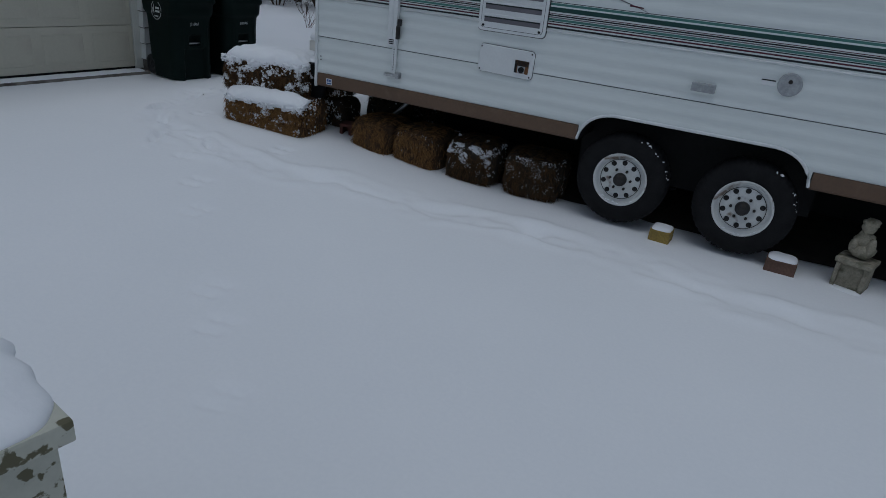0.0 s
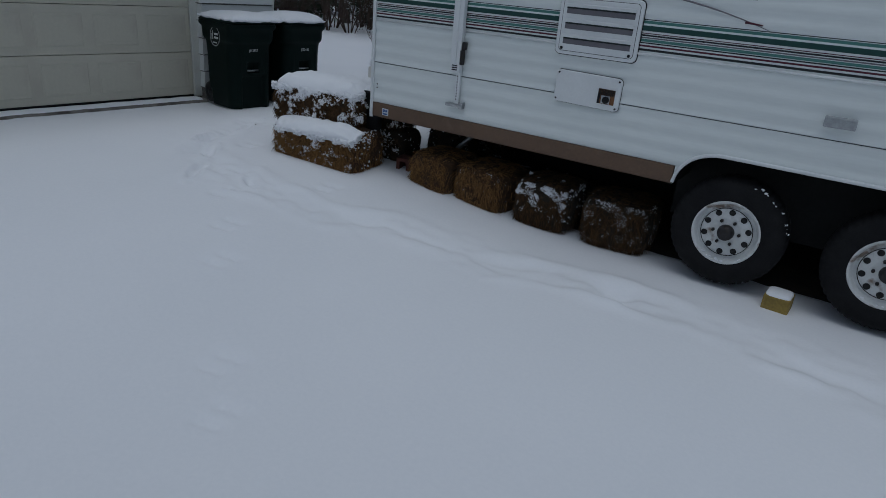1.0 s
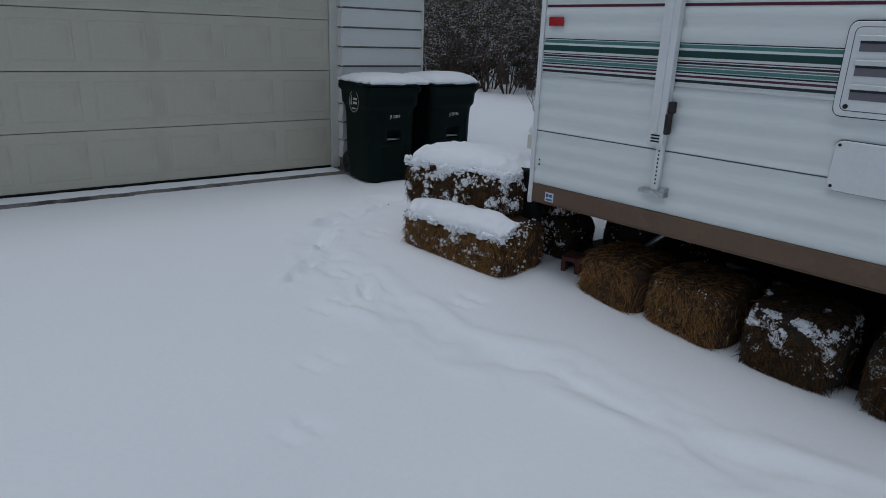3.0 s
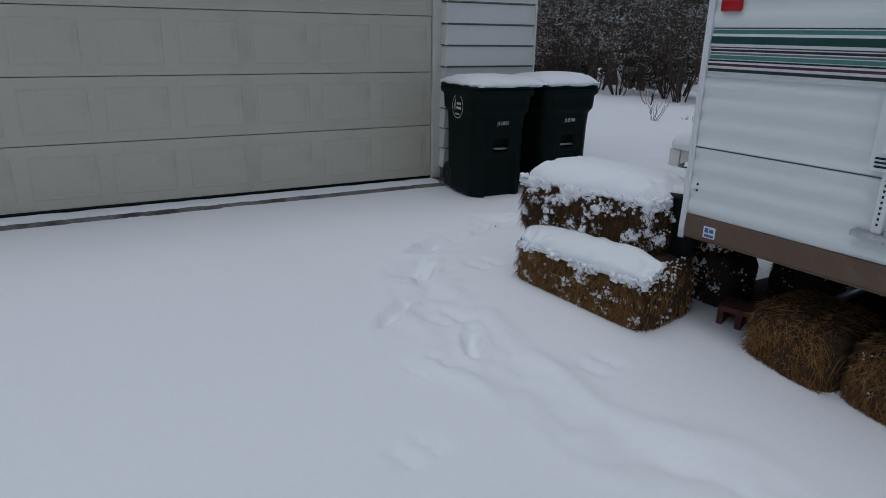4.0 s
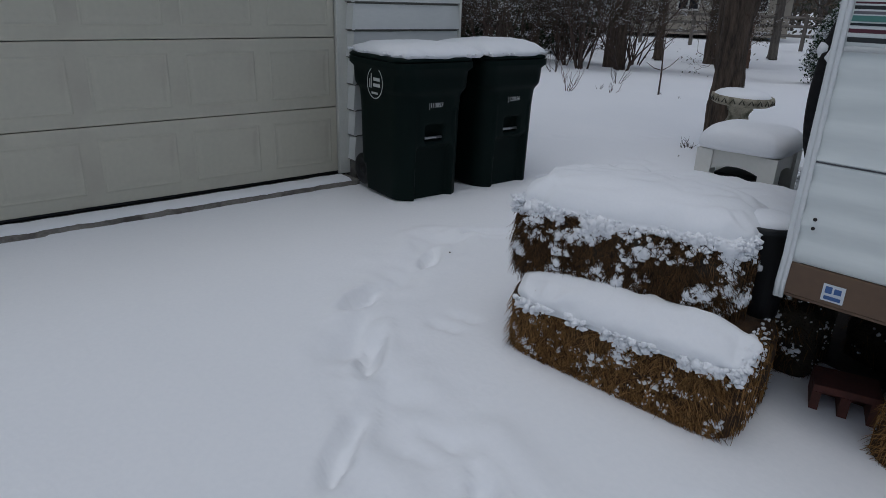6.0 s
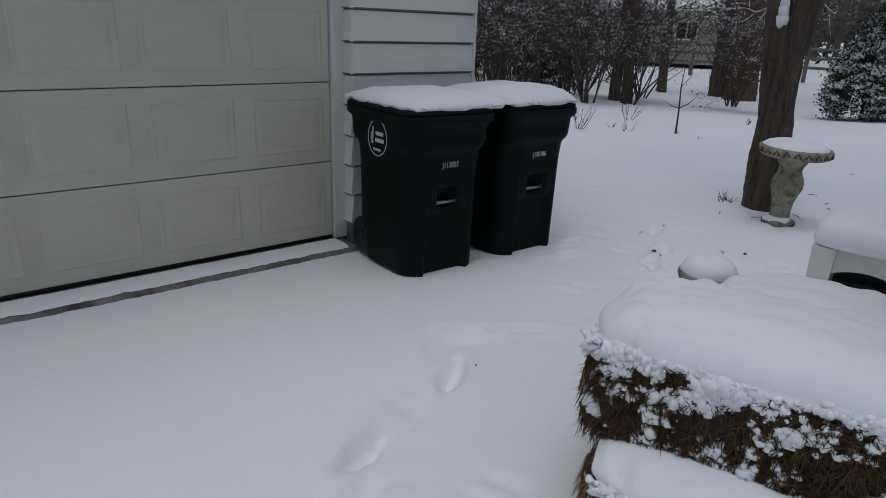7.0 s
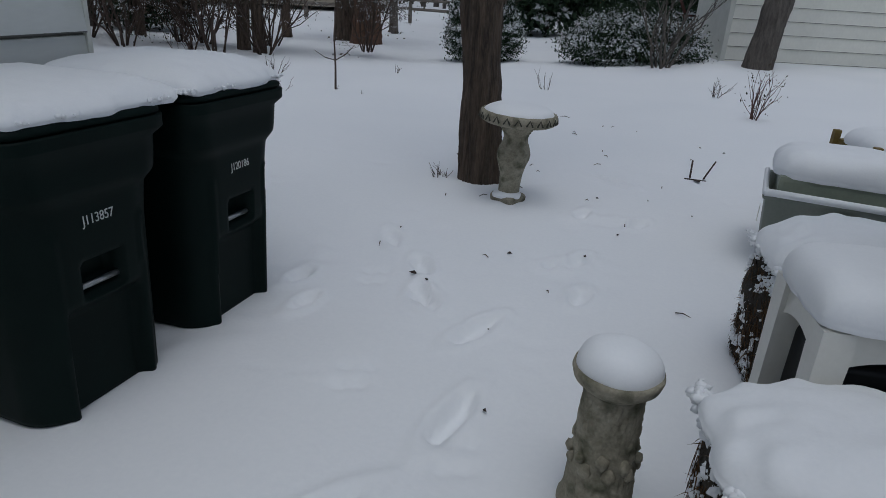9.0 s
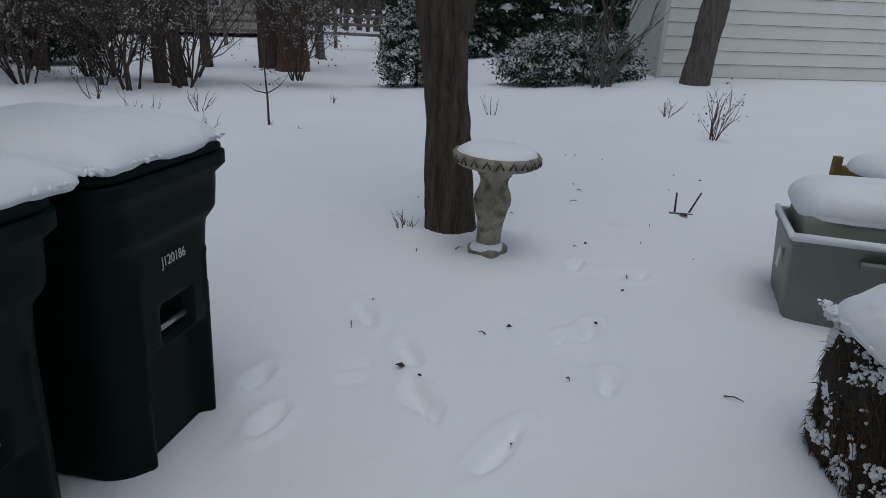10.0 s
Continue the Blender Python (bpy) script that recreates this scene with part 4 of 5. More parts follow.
# ---- hay bales ----
def bale_body(l, d, h, seed, sq=7):
    """A compressed bale with rounded, uneven sides and two string dents. Local: x along, y deep, z up from 0."""
    bm = bmesh.new()
    bmesh.ops.create_cube(bm, size=1)
    bmesh.ops.subdivide_edges(bm, edges=bm.edges[:], cuts=15, use_grid_fill=True)
    for v in bm.verts:
        c = v.co * 2
        q = Vector((math.copysign(abs(c.x) ** 0.9, c.x), c.y, c.z))
        k = max(abs(q.x), abs(q.y), abs(q.z))
        ln = (abs(q.x) ** sq + abs(q.y) ** sq + abs(q.z) ** sq) ** (1 / sq)
        q *= k / ln if ln else 1
        p = Vector((q.x * l / 2, q.y * d / 2, (q.z + 1) * h / 2))
        nr = Vector((q.x, q.y, q.z)).normalized()
        p += nr * (0.018 * nz(p.x * 7 + seed, p.y * 7, p.z * 7) + 0.012 * nz(p.x * 22 + seed, p.y * 22, p.z * 22))
        p -= nr * 0.014 * (math.exp(-((p.x - l * 0.22) / 0.02) ** 2) + math.exp(-((p.x + l * 0.22) / 0.02) ** 2))
        v.co = p
    return bm


def on_bale(p, l, d, h, sq):
    """The point of a rounded bale's surface that lies behind a point of its box."""
    c = (p[0] / (l / 2), p[1] / (d / 2), p[2] / (h / 2) - 1)
    k = max(abs(v) for v in c)
    ln = sum(abs(v) ** sq for v in c) ** (1 / sq)
    f = k / ln if ln else 1
    return c[0] * f * l / 2, c[1] * f * d / 2, (c[2] * f + 1) * h / 2


def hay_bale(m, l, d, h, seed, dark=False, straw=2600, snow=0.0, label="", sides=(1, 1, 0.02), top_only=False, clump=0.03):
    """snow: share of the front face that carries snow lumps."""
    rng = np.random.default_rng(int(seed * 10))
    ob = thing("hay_bale", m, label, "hay bale", "hay bales")
    sq = 4.2 if l < 0.6 else 6.5
    part("core", bale_body(l, d, h, seed, sq), HAY_DARK if dark else HAY, ob)
    o, n = [], []
    w = np.array([l * h * sides[0], d * h * sides[1], l * d * sides[2]])
    kinds = rng.choice(3, straw, p=w / w.sum())
    for k in kinds:
        a, b = rng.uniform(-0.49, 0.49, 2)
        if k == 0:
            o.append((a * l, -d / 2 * 0.985, (b + 0.5) * h))
            n.append((0, -0.9, -0.1))
        elif k == 1:
            s = -1 if rng.random() < 0.7 else 1
            o.append((s * l / 2 * 0.985, a * d, (b + 0.5) * h))
            n.append((s * 0.9, 0, -0.1))
        else:
            o.append((a * l, b * d, h * 0.985))
            n.append((0, 0, 0.7))
    o = [on_bale(p, l, d, h, sq) for p in o]
    part("straw", blades(o, n, rng, (0.025, 0.085), 0.0012, 0.9, 0.6, 0.82), STRAW_DARK if dark else STRAW, ob, "loose straw ends")["kind"] = "stuff"
    if snow:
        spots, tries = [], 0
        want = int(5200 * snow)
        while len(spots) < want and tries < 90000:
            tries += 1
            side = rng.random() < d / (l + d) * 0.8
            a, z = rng.uniform(-0.5, 0.5), h * rng.uniform(0.02, 1.0) ** (1.0 if not top_only else 0.35)
            u = a * (d if side else l)
            f = nz(u * 8 + seed, z * 11, 3.0 + side) + 0.55 * nz(u * 27 + seed, z * 27, 5) + 0.45 * nz(u * 70, z * 70, seed) + 0.45 * step(0.72, 1.0, z / h) - 0.10
            if f < 0.12 * rng.random():
                continue
            r = clump * (0.16 + 0.55 * min(1.0, 1.2 * f) * rng.uniform(0.1, 1) ** 1.6)
            x, y = (math.copysign(l / 2 * 0.99, -1 if rng.random() < 0.7 else 1), u) if side else (u, -d / 2 * 0.99)
            x, y, z = on_bale((x, y, z), l, d, h, sq)
            spots.append((x * 1.012, y * 1.025, z, r * rng.uniform(0.7, 1.5), r * rng.uniform(0.7, 1.3), r * rng.uniform(0.7, 1.3)))
        part("snow_crust", clumps(spots, rng, False, 0.3), SNOW_CLUMP, ob, "lumpy snow stuck to the straw")["kind"] = "stuff"
    return ob


# the stack by the trailer's corner
hay_bale(pose(-4.215, 5.362, -0.11, 0, 0, 12), 0.93, 0.52, 0.42, 1.0, False, 13000, 0.30, "golden straw bale at the base of a snowy stack", (1, 1, 0), clump=0.028)
hay_bale(pose(-4.33, 5.445, 0.305, 0, 0, 18), 0.90, 0.50, 0.31, 2.0, True, 12000, 1.1, "damp dark hay bale crusted with snow on the stack", (1, 1, 0), clump=0.036)
hay_bale(pose(-4.24, 5.95, -0.11, 0, 0, 8), 0.96, 0.36, 0.36, 3.0, True, 1500, 0.15, "damp hay bale in the back row of the stack", clump=0.024)
hay_bale(pose(-4.26, 5.95, 0.245, 0, 0, 8), 0.94, 0.36, 0.30, 4.0, True, 1800, 0.4, "damp hay bale crusted with snow, back row on top", clump=0.026)
hay_bale(pose(-4.0, 7.30, -0.05, 0, 0, 8), 0.95, 0.48, 0.56, 5.0, True, 4000, 0.8, "dark hay bale crusted with snow behind the stool", clump=0.028)
hay_bale(pose(-3.50, 6.62, -0.13, 0, 0, 80), 0.9, 0.42, 0.42, 10.0, True, 1800, 0.05, "dark damp hay bale standing under the trailer end", clump=0.02)
for w, d, h, x, y, z, a, seed, tilt in ((0.91, 0.51, 0.115, -4.335, 5.455, 0.602, 18, 11.0, 0), (0.97, 0.48, 0.115, -4.26, 5.96, 0.525, 8, 14.0, 0), (0.98, 0.53, 0.15, -4.0, 7.31, 0.50, 8, 17.0, 0), (0.90, 0.21, 0.06, -4.155, 5.175, 0.285, 12, 19.0, 25)):
    rg = np.random.default_rng(int(seed))
    tagged(part("snow_cap", merge(snow_pad(w, d, h, seed, 2.8 if d > 0.4 else 2.4, 0.03, 72, 4.0, 0.014), fringe(w, d, 2600, rg, 0.013, 0.06)), SNOW, m=pose(x, y, z, tilt, 0, a)), "thick soft snow lying on a hay bale", "snow", "snow on the bales")
# the row under the trailer's edge
for x, y, z, l, seed, dark, sn, lab in ((-3.20, 5.83, -0.22, 0.46, 6.0, False, 0.0, "golden straw bale end tucked under the trailer"), (-2.72, 5.90, -0.23, 0.50, 7.0, False, 0.03, "golden straw bale tucked under the trailer"), (-2.17, 5.98, -0.23, 0.48, 8.0, True, 0.55, "dark hay bale with a patch of snow under the trailer"), (-1.58, 6.06, -0.23, 0.52, 9.0, True, 0.3, "brown hay bale dusted with snow under the trailer")):
    hay_bale(pose(x, y, z, 0, 0, 5 + 6 * math.sin(seed * 5)), l + 0.01, 0.5, 0.42, seed, dark, 5200, sn, lab, (1, 0.4, 0.8), top_only=seed == 8.0, clump=0.016 if seed == 8.0 else 0.010)
tagged(part("snow_cap", merge(snow_pad(0.26, 0.17, 0.03, 23, 2.0, 0.03, 40, 2.0, 0.01), fringe(0.30, 0.22, 900, np.random.default_rng(23), 0.012, 0.04)), SNOW, m=pose(-2.20, 5.83, 0.135, 28, 0, 5)), "patch of snow on a hay bale under the trailer", "snow", "snow on the bales")

tub = thing("plastic_tub", pose(-3.915, 5.60, 0.285, 0, 0, 10), "black plastic tub wedged beside the trailer corner, snow inside", "tub")
part("wall", lathe([(0.10, 0.0), (0.115, 0.32), (0.125, 0.325), (0.125, 0.35), (0.11, 0.35), (0.10, 0.25)], 32), BLACK_PLASTIC, tub)
tagged(part("snow_cap", snow_pad(0.21, 0.21, 0.05, 21.0, 3, 0.01, 20, 2.0), SNOW, m=pose(-3.905, 5.61, 0.615)), "snow heaped in the black tub", "snow")

block = thing("clay_block", pose(-3.59, 5.81, -0.12, 0, 0, 24), "red hollow clay building block lying on its side", "block")
part("shell", join(box(-0.11, 0.11, -0.08, 0.08, 0, 0.03, 0.004), box(-0.11, 0.11, -0.08, 0.08, 0.14, 0.17, 0.004), box(-0.11, -0.08, -0.08, 0.08, 0.03, 0.14), box(0.08, 0.11, -0.08, 0.08, 0.03, 0.14), box(-0.016, 0.016, -0.08, 0.08, 0.03, 0.14), box(-0.08, 0.08, 0.05, 0.078, 0.03, 0.14)), BRICK_RED, block, smooth=False)

for x, y, paint, lab, w, seed in ((-0.33, 5.80, CHOCK_YELLOW, "yellow painted wooden wheel chock topped with snow", 0.16, 3.0), (0.54, 5.90, CHOCK_BROWN, "brown wooden wheel chock topped with snow", 0.21, 5.0)):
    ck = thing("wheel_chock", pose(x, y, -0.22, 0, 0, 4), lab, "wheel chock", "wheel chocks")
    part("block", box(-w / 2, w / 2, -0.07, 0.10, 0, 0.115, 0.01), paint, ck, smooth=False)
    tagged(part("snow_cap", snow_pad(w * 0.95, 0.165, 0.022, seed, 4, 0.006, 18, 5.0), SNOW, m=pose(x, y + 0.015, -0.105, 0, 0, 4)), "thin snow on the wheel chock", "snow", "snow on the chocks")

# garden statue: one plain mesh on a plinth
px, py = 0.99, 6.0
plinth = thing("statue_plinth", pose(px, py, -0.24, 0, 0, -12), "weathered grey cast plinth with a dark niche", "plinth")
part("block", join(box(-0.13, 0.13, -0.11, 0.11, 0.0, 0.03, 0.01), box(-0.105, -0.075, -0.09, 0.09, 0.03, 0.22, 0.008), box(0.075, 0.105, -0.09, 0.09, 0.03, 0.22, 0.008), box(-0.08, 0.08, -0.06, 0.09, 0.03, 0.22), box(-0.12, 0.12, -0.105, 0.105, 0.22, 0.26, 0.012)), CAST_STONE, plinth, smooth=False)
sv = clumps([(0, 0, 0.06, 0.085, 0.06, 0.06), (-0.01, 0, 0.14, 0.06, 0.05, 0.08), (0.05, -0.03, 0.10, 0.03, 0.03, 0.07), (-0.05, -0.03, 0.09, 0.03, 0.03, 0.06), (0.0, -0.01, 0.235, 0.045, 0.045, 0.05), (0.0, 0, 0.27, 0.055, 0.052, 0.03)], np.random.default_rng(4))
tagged(part("garden_statue", sv, CAST_STONE, m=pose(px, py, 0.02, 0, 0, -12)), "small weathered stone garden statue seated on a plinth", "statue")
tagged(part("snow_cap", snow_pad(0.26, 0.10, 0.035, 9, 3, 0.006, 16), SNOW, m=pose(px - 0.01, py - 0.11, -0.225, 0, 0, -12)), "snow at the foot of the plinth", "snow")

# wooden ledge by the start of the walk
bench = thing("porch_ledge", pose(-0.03, 1.165, 0, 0, 0, -4), "wooden porch half wall with peeling cream paint", "porch ledge")
part("cap_board", box(-0.9, 0.0, -0.84, 0.0, 0.976, 1.015, 0.005), OLD_WOOD, bench, smooth=False)
part("upper_board", box(-0.88, -0.02, -0.82, -0.02, 0.86, 0.974, 0.004), OLD_WOOD, bench, smooth=False)
part("lower_board", box(-0.88, -0.022, -0.82, -0.022, -0.3, 0.857, 0.004), OLD_WOOD, bench, smooth=False)
tagged(part("snow_cap", snow_pad(0.9, 0.85, 0.045, 31, 8, 0.008, 60, 9.0, 0.004), SNOW, m=pose(-0.50, 0.78, 1.013, 0, 0, -4)), "thick snow on the wooden porch ledge", "snow")


# ---- yard things near the path ----
def scallop(a, z, r):
    return 0.0025 * math.cos(a * 22) * step(0.53, 0.56, z) if r > 0.24 else 0


bath = thing("bird_bath", pose(-5.845, 9.0, -0.005, 0, 2.0, 20), "weathered cast stone bird bath with carved pedestal", "bird bath")
part("base", lathe([(0.11, 0.0), (0.115, 0.035), (0.105, 0.05), (0.08, 0.06)], 28, lambda a, z, r: 0.012 * math.cos(4 * a)), CAST_STONE, bath)


def scroll(a, z, r):
    return 0.012 * math.sin(4 * a) * math.exp(-((z - 0.33) / 0.07) ** 2) + 0.006 * math.cos(12 * a + 20 * z) * math.exp(-((z - 0.32) / 0.09) ** 2)


part("pedestal", lathe([(0.075, 0.05), (0.074, 0.12), (0.078, 0.19), (0.09, 0.24), (0.108, 0.30), (0.112, 0.34), (0.105, 0.38), (0.088, 0.42), (0.082, 0.45), (0.092, 0.485), (0.10, 0.49), (0.10, 0.50), (0.108, 0.505), (0.108, 0.525), (0.125, 0.54)], 64, scroll), CAST_STONE, bath)
part("bowl", lathe([(0.10, 0.53), (0.16, 0.538), (0.225, 0.548), (0.255, 0.565), (0.262, 0.60), (0.255, 0.625), (0.235, 0.627), (0.20, 0.60), (0.02, 0.58)], 132, scallop), CAST_STONE, bath, "bowl with a scalloped rim")
for k in range(22):
    a = 2 * math.pi * k / 22
    part("rim_leaf", moved(tube([(-0.022, 0, -0.018), (0, 0.004, 0.02), (0.022, 0, -0.018)], [0.006] * 3, 5), pose(0.264 * math.cos(a), 0.264 * math.sin(a), 0.592, 0, 0, math.degrees(a) + 90)), STONE_DARK, bath)
tagged(part("snow_cap", snow_pad(0.485, 0.485, 0.075, 41, 3.0, 0.008, 40, 2.0), SNOW, m=pose(-5.825, 9.0, 0.60)), "round cap of snow filling the bird bath", "snow")
tagged(part("snow_cap", snow_pad(0.20, 0.19, 0.03, 43, 3.0, 0.01, 24, 2.6), SNOW, m=pose(-5.85, 8.985, 0.042)), "snow on the foot of the bird bath", "snow")

ped = thing("garden_pedestal", pose(-4.94, 6.235, -0.03, 0, 0, 30), "short cast stone garden pedestal carved with leaves", "pedestal")


def carving(a, z, r):
    x, y = math.cos(a), math.sin(a)
    fold = 0.007 * (1 - 2 * abs(nz(5 * x, 5 * y, z * 4 + 3))) * step(0.05, 0.08, z) * (1 - step(0.19, 0.22, z))
    vine = 0.009 * (0.5 - abs(nz(4 * x + 7, 4 * y, z * 22))) * step(0.20, 0.24, z) * (1 - step(0.41, 0.43, z))
    return fold + vine + 0.003 * nz(14 * x, 14 * y, z * 60)


part("shaft", lathe([(0.10, 0.0), (0.112, 0.02), (0.112, 0.045), (0.103, 0.06)] + [(0.094 - 0.014 * t, 0.075 + 0.345 * t) for t in np.linspace(0, 1, 70)] + [(0.084, 0.43), (0.08, 0.435)], 150, carving), CAST_STONE, ped)
prng = np.random.default_rng(12)
for k in range(18):
    a = k * 2 * math.pi / 9 + 0.25 * (k // 9)
    z = (0.235 if k < 9 else 0.195) + prng.uniform(-0.012, 0.012)
    s = prng.uniform(0.8, 1.15)
    part("acorn", clumps([(0.092 * math.cos(a), 0.092 * math.sin(a), z, 0.017 * s, 0.017 * s, 0.022 * s)], prng), CAST_STONE, ped)
part("top", lathe([(0.08, 0.43), (0.092, 0.44), (0.116, 0.462), (0.123, 0.485), (0.120, 0.498), (0.02, 0.50)], 60), CAST_STONE, ped)
tagged(part("snow_cap", snow_pad(0.228, 0.228, 0.075, 45, 3.0, 0.006, 34, 2.0), SNOW, m=pose(-4.94, 6.235, 0.464)), "dome of snow on the garden pedestal", "snow")

stool = thing("plastic_stool", pose(-4.375, 6.325, 0.275, 0, 0, 8), "white resin stool with splayed legs under snow", "stool")
part("seat", box(-0.17, 0.17, -0.165, 0.165, 0.445, 0.475, 0.014, 3), RESIN_WHITE, stool)


def leg(sx, sy):
    vs, fs = [], []
    for t in (0.0, 1.0):
        cx, cy, z, w = sx * (0.142 + 0.012 * (1 - t)), sy * (0.136 + 0.010 * (1 - t)), 0.78 * t - 0.33, 0.022 + 0.016 * t
        vs += [(cx - w, cy - w, z), (cx + w, cy - w, z), (cx + w, cy + w, z), (cx - w, cy + w, z)]
    return vs, [(3, 2, 1, 0), (4, 5, 6, 7)] + [(i, (i + 1) % 4, 4 + (i + 1) % 4, 4 + i) for i in range(4)]


for sx in (-1, 1):
    for sy in (-1, 1):
        part("leg", leg(sx, sy), RESIN_WHITE, stool, smooth=False)


def apron(w, y):
    vs, fs = [], []
    n = 24
    for i in range(n + 1):
        t = 2 * i / n - 1
        low = 0.345 + 0.04 * (1 - t * t)
        for yy in (y - 0.008, y + 0.008):
            vs += [(t * w, yy, low), (t * w, yy, 0.448)]
    for i in range(n):
        o = i * 4
        for a, b in ((0, 1), (1, 3), (3, 2), (2, 0)):
            fs.append((o + a, o + b, o + 4 + b, o + 4 + a))
    return vs, fs


for k, (w, y, turn) in enumerate(((0.137, -0.153, 0), (0.137, 0.153, 0), (0.130, -0.158, 90), (0.130, 0.158, 90))):
    part("apron", moved(apron(w, y), pose(0, 0, 0, 0, 0, turn)), RESIN_WHITE, stool, smooth=False)
crate = thing("storage_crate", pose(-4.375, 6.34, -0.06, 0, 0, 8), "black plastic crate standing under the stool", "crate")
part("body", box(-0.125, 0.125, -0.12, 0.12, 0, 0.26, 0.02), BLACK_PLASTIC, crate)
part("upper_tray", box(-0.125, 0.125, -0.12, 0.12, 0.262, 0.67, 0.02), BLACK_PLASTIC, crate)
tagged(part("snow_cap", snow_pad(0.39, 0.38, 0.085, 51, 6.0, 0.01, 44, 5.0, 0.008), SNOW, m=pose(-4.375, 6.325, 0.75, 0, 0, 8)), "deep snow lying on the white stool", "snow")


def open_box(hx, hy, h, taper, wall, r=0.04):
    """A tapered open tub with thick walls."""
    n, vs, fs = 48, [], []
    for k, z, ins in ((1 - taper, 0, 0), (1 - taper, 0.02, 0), (1.0, h - 0.04, 0), (1.04, h - 0.035, 0), (1.05, h, 0), (1.0, h, wall), (1 - taper, 0.03, wall)):
        for x, y in round_rect(hx * k - ins, hy * k - ins, r, n):
            vs.append((x, y, z))
    m = 7
    for k in range(m - 1):
        for i in range(n):
            j = (i + 1) % n
            fs.append((k * n + i, k * n + j, (k + 1) * n + j, (k + 1) * n + i))
    fs.append(tuple(range(n - 1, -1, -1)))
    fs.append(tuple((m - 1) * n + i for i in range(n)))
    return vs, fs


tote = thing("storage_tote", pose(-3.90, 8.73, -0.075, 0, 0, -8), "grey plastic storage tote with handles, snow on top", "storage tote")
part("body", open_box(0.37, 0.30, 0.50, 0.10, 0.02), TOTE_GREY, tote)
part("inner_tub", box(-0.325, 0.335, -0.262, 0.262, 0.30, 0.60, 0.03), TOTE_LIGHT, tote, "sage green inner tub", smooth=False)
for x, y in ((0.0, -0.325), (0.0, 0.325)):
    hd = part("handle", box(x - 0.075, x + 0.075, y - 0.025, y + 0.025, 0.395, 0.43, 0.008), TOTE_GREY, tote)
part("label", box(-0.379, -0.3755, -0.09, -0.03, 0.27, 0.37), RESIN_WHITE, tote, "faded white label", smooth=False)
part("rim_snow", merge(tube([(-0.375, -0.30, 0.505), (0.375, -0.30, 0.505)], [0.022, 0.022], 8), tube([(-0.375, -0.30, 0.503), (-0.375, 0.30, 0.503)], [0.016, 0.016], 8)), SNOW, tote, "line of snow along the rim")
tagged(part("snow_cap", snow_pad(0.71, 0.58, 0.12, 61, 4.5, 0.008, 44, 4.5, 0.02), SNOW, m=pose(-3.91, 8.74, 0.545, 0, 0, -8)), "thick snow with a dimple on the storage tote", "snow")

crate2 = thing("wooden_box", pose(-3.45, 9.44, -0.05, 0, 0, 12), "ochre stained wooden planter box under snow", "wooden box")
for a, c, d, e in ((-0.26, 0.26, -0.26, -0.235), (-0.26, 0.26, 0.235, 0.26), (-0.26, -0.235, -0.234, 0.234), (0.235, 0.26, -0.234, 0.234)):
    for k in range(3):
        part("board", box(a, c, d, e, k * 0.21 + 0.002, k * 0.21 + 0.208, 0.004), YELLOW_WOOD, crate2, smooth=False)
for sx in (-1, 1):
    for sy in (-1, 1):
        part("post", box(sx * 0.272 - 0.022, sx * 0.272 + 0.022, sy * 0.272 - 0.022, sy * 0.272 + 0.022, 0, 0.68, 0.004), YELLOW_WOOD, crate2, smooth=False)
tagged(part("snow_cap", snow_pad(0.56, 0.56, 0.11, 63, 3.5, 0.01, 34, 4.0), SNOW, m=pose(-3.45, 9.44, 0.58, 0, 0, 12)), "snow heaped in the wooden box", "snow")


# ---- trees and shrubs ----
def trunk(path, radii, sides=28, bark=0.05, freq=9, furrow=0.0, roots=0.0):
    vs, fs = tube(path, radii, sides)
    out = []
    foot = path[0][2]
    for i, v in enumerate(vs):
        k = i // sides
        c = Vector(path[min(k, len(path) - 1)])
        d = Vector(v) - c
        out.append(c + d * (1 + bark * nz(v[0] * freq, v[1] * freq, v[2] * 2.2) + 0.6 * bark * nz(v[0] * 26, v[1] * 26, v[2] * 5)
                            + furrow * (abs(nz(d.x * 34, d.y * 34, v[2] * 2.6)) + 0.5 * abs(nz(d.x * 70, d.y * 70, v[2] * 7)) - 0.25)
                            + roots * math.exp(-max(0.0, v[2] - foot - 0.08) / 0.09) * (0.5 + 0.5 * math.cos(5 * math.atan2(d.y, d.x) + 1.0))))
    return out, fs


def spline(points, radii, n):
    """Smooth path and radii through a few points."""
    ps, rs = [], []
    for i in range(n + 1):
        t = i / n * (len(points) - 1)
        k = min(int(t), len(points) - 2)
        f = t - k
        p0, p1, p2, p3 = (Vector(points[max(0, min(len(points) - 1, k + o))]) for o in (-1, 0, 1, 2))
        ps.append(0.5 * ((2 * p1) + (p2 - p0) * f + (2 * p0 - 5 * p1 + 4 * p2 - p3) * f * f + (3 * p1 - p0 - 3 * p2 + p3) * f ** 3))
        rs.append(radii[k] + (radii[k + 1] - radii[k]) * f)
    return ps, rs


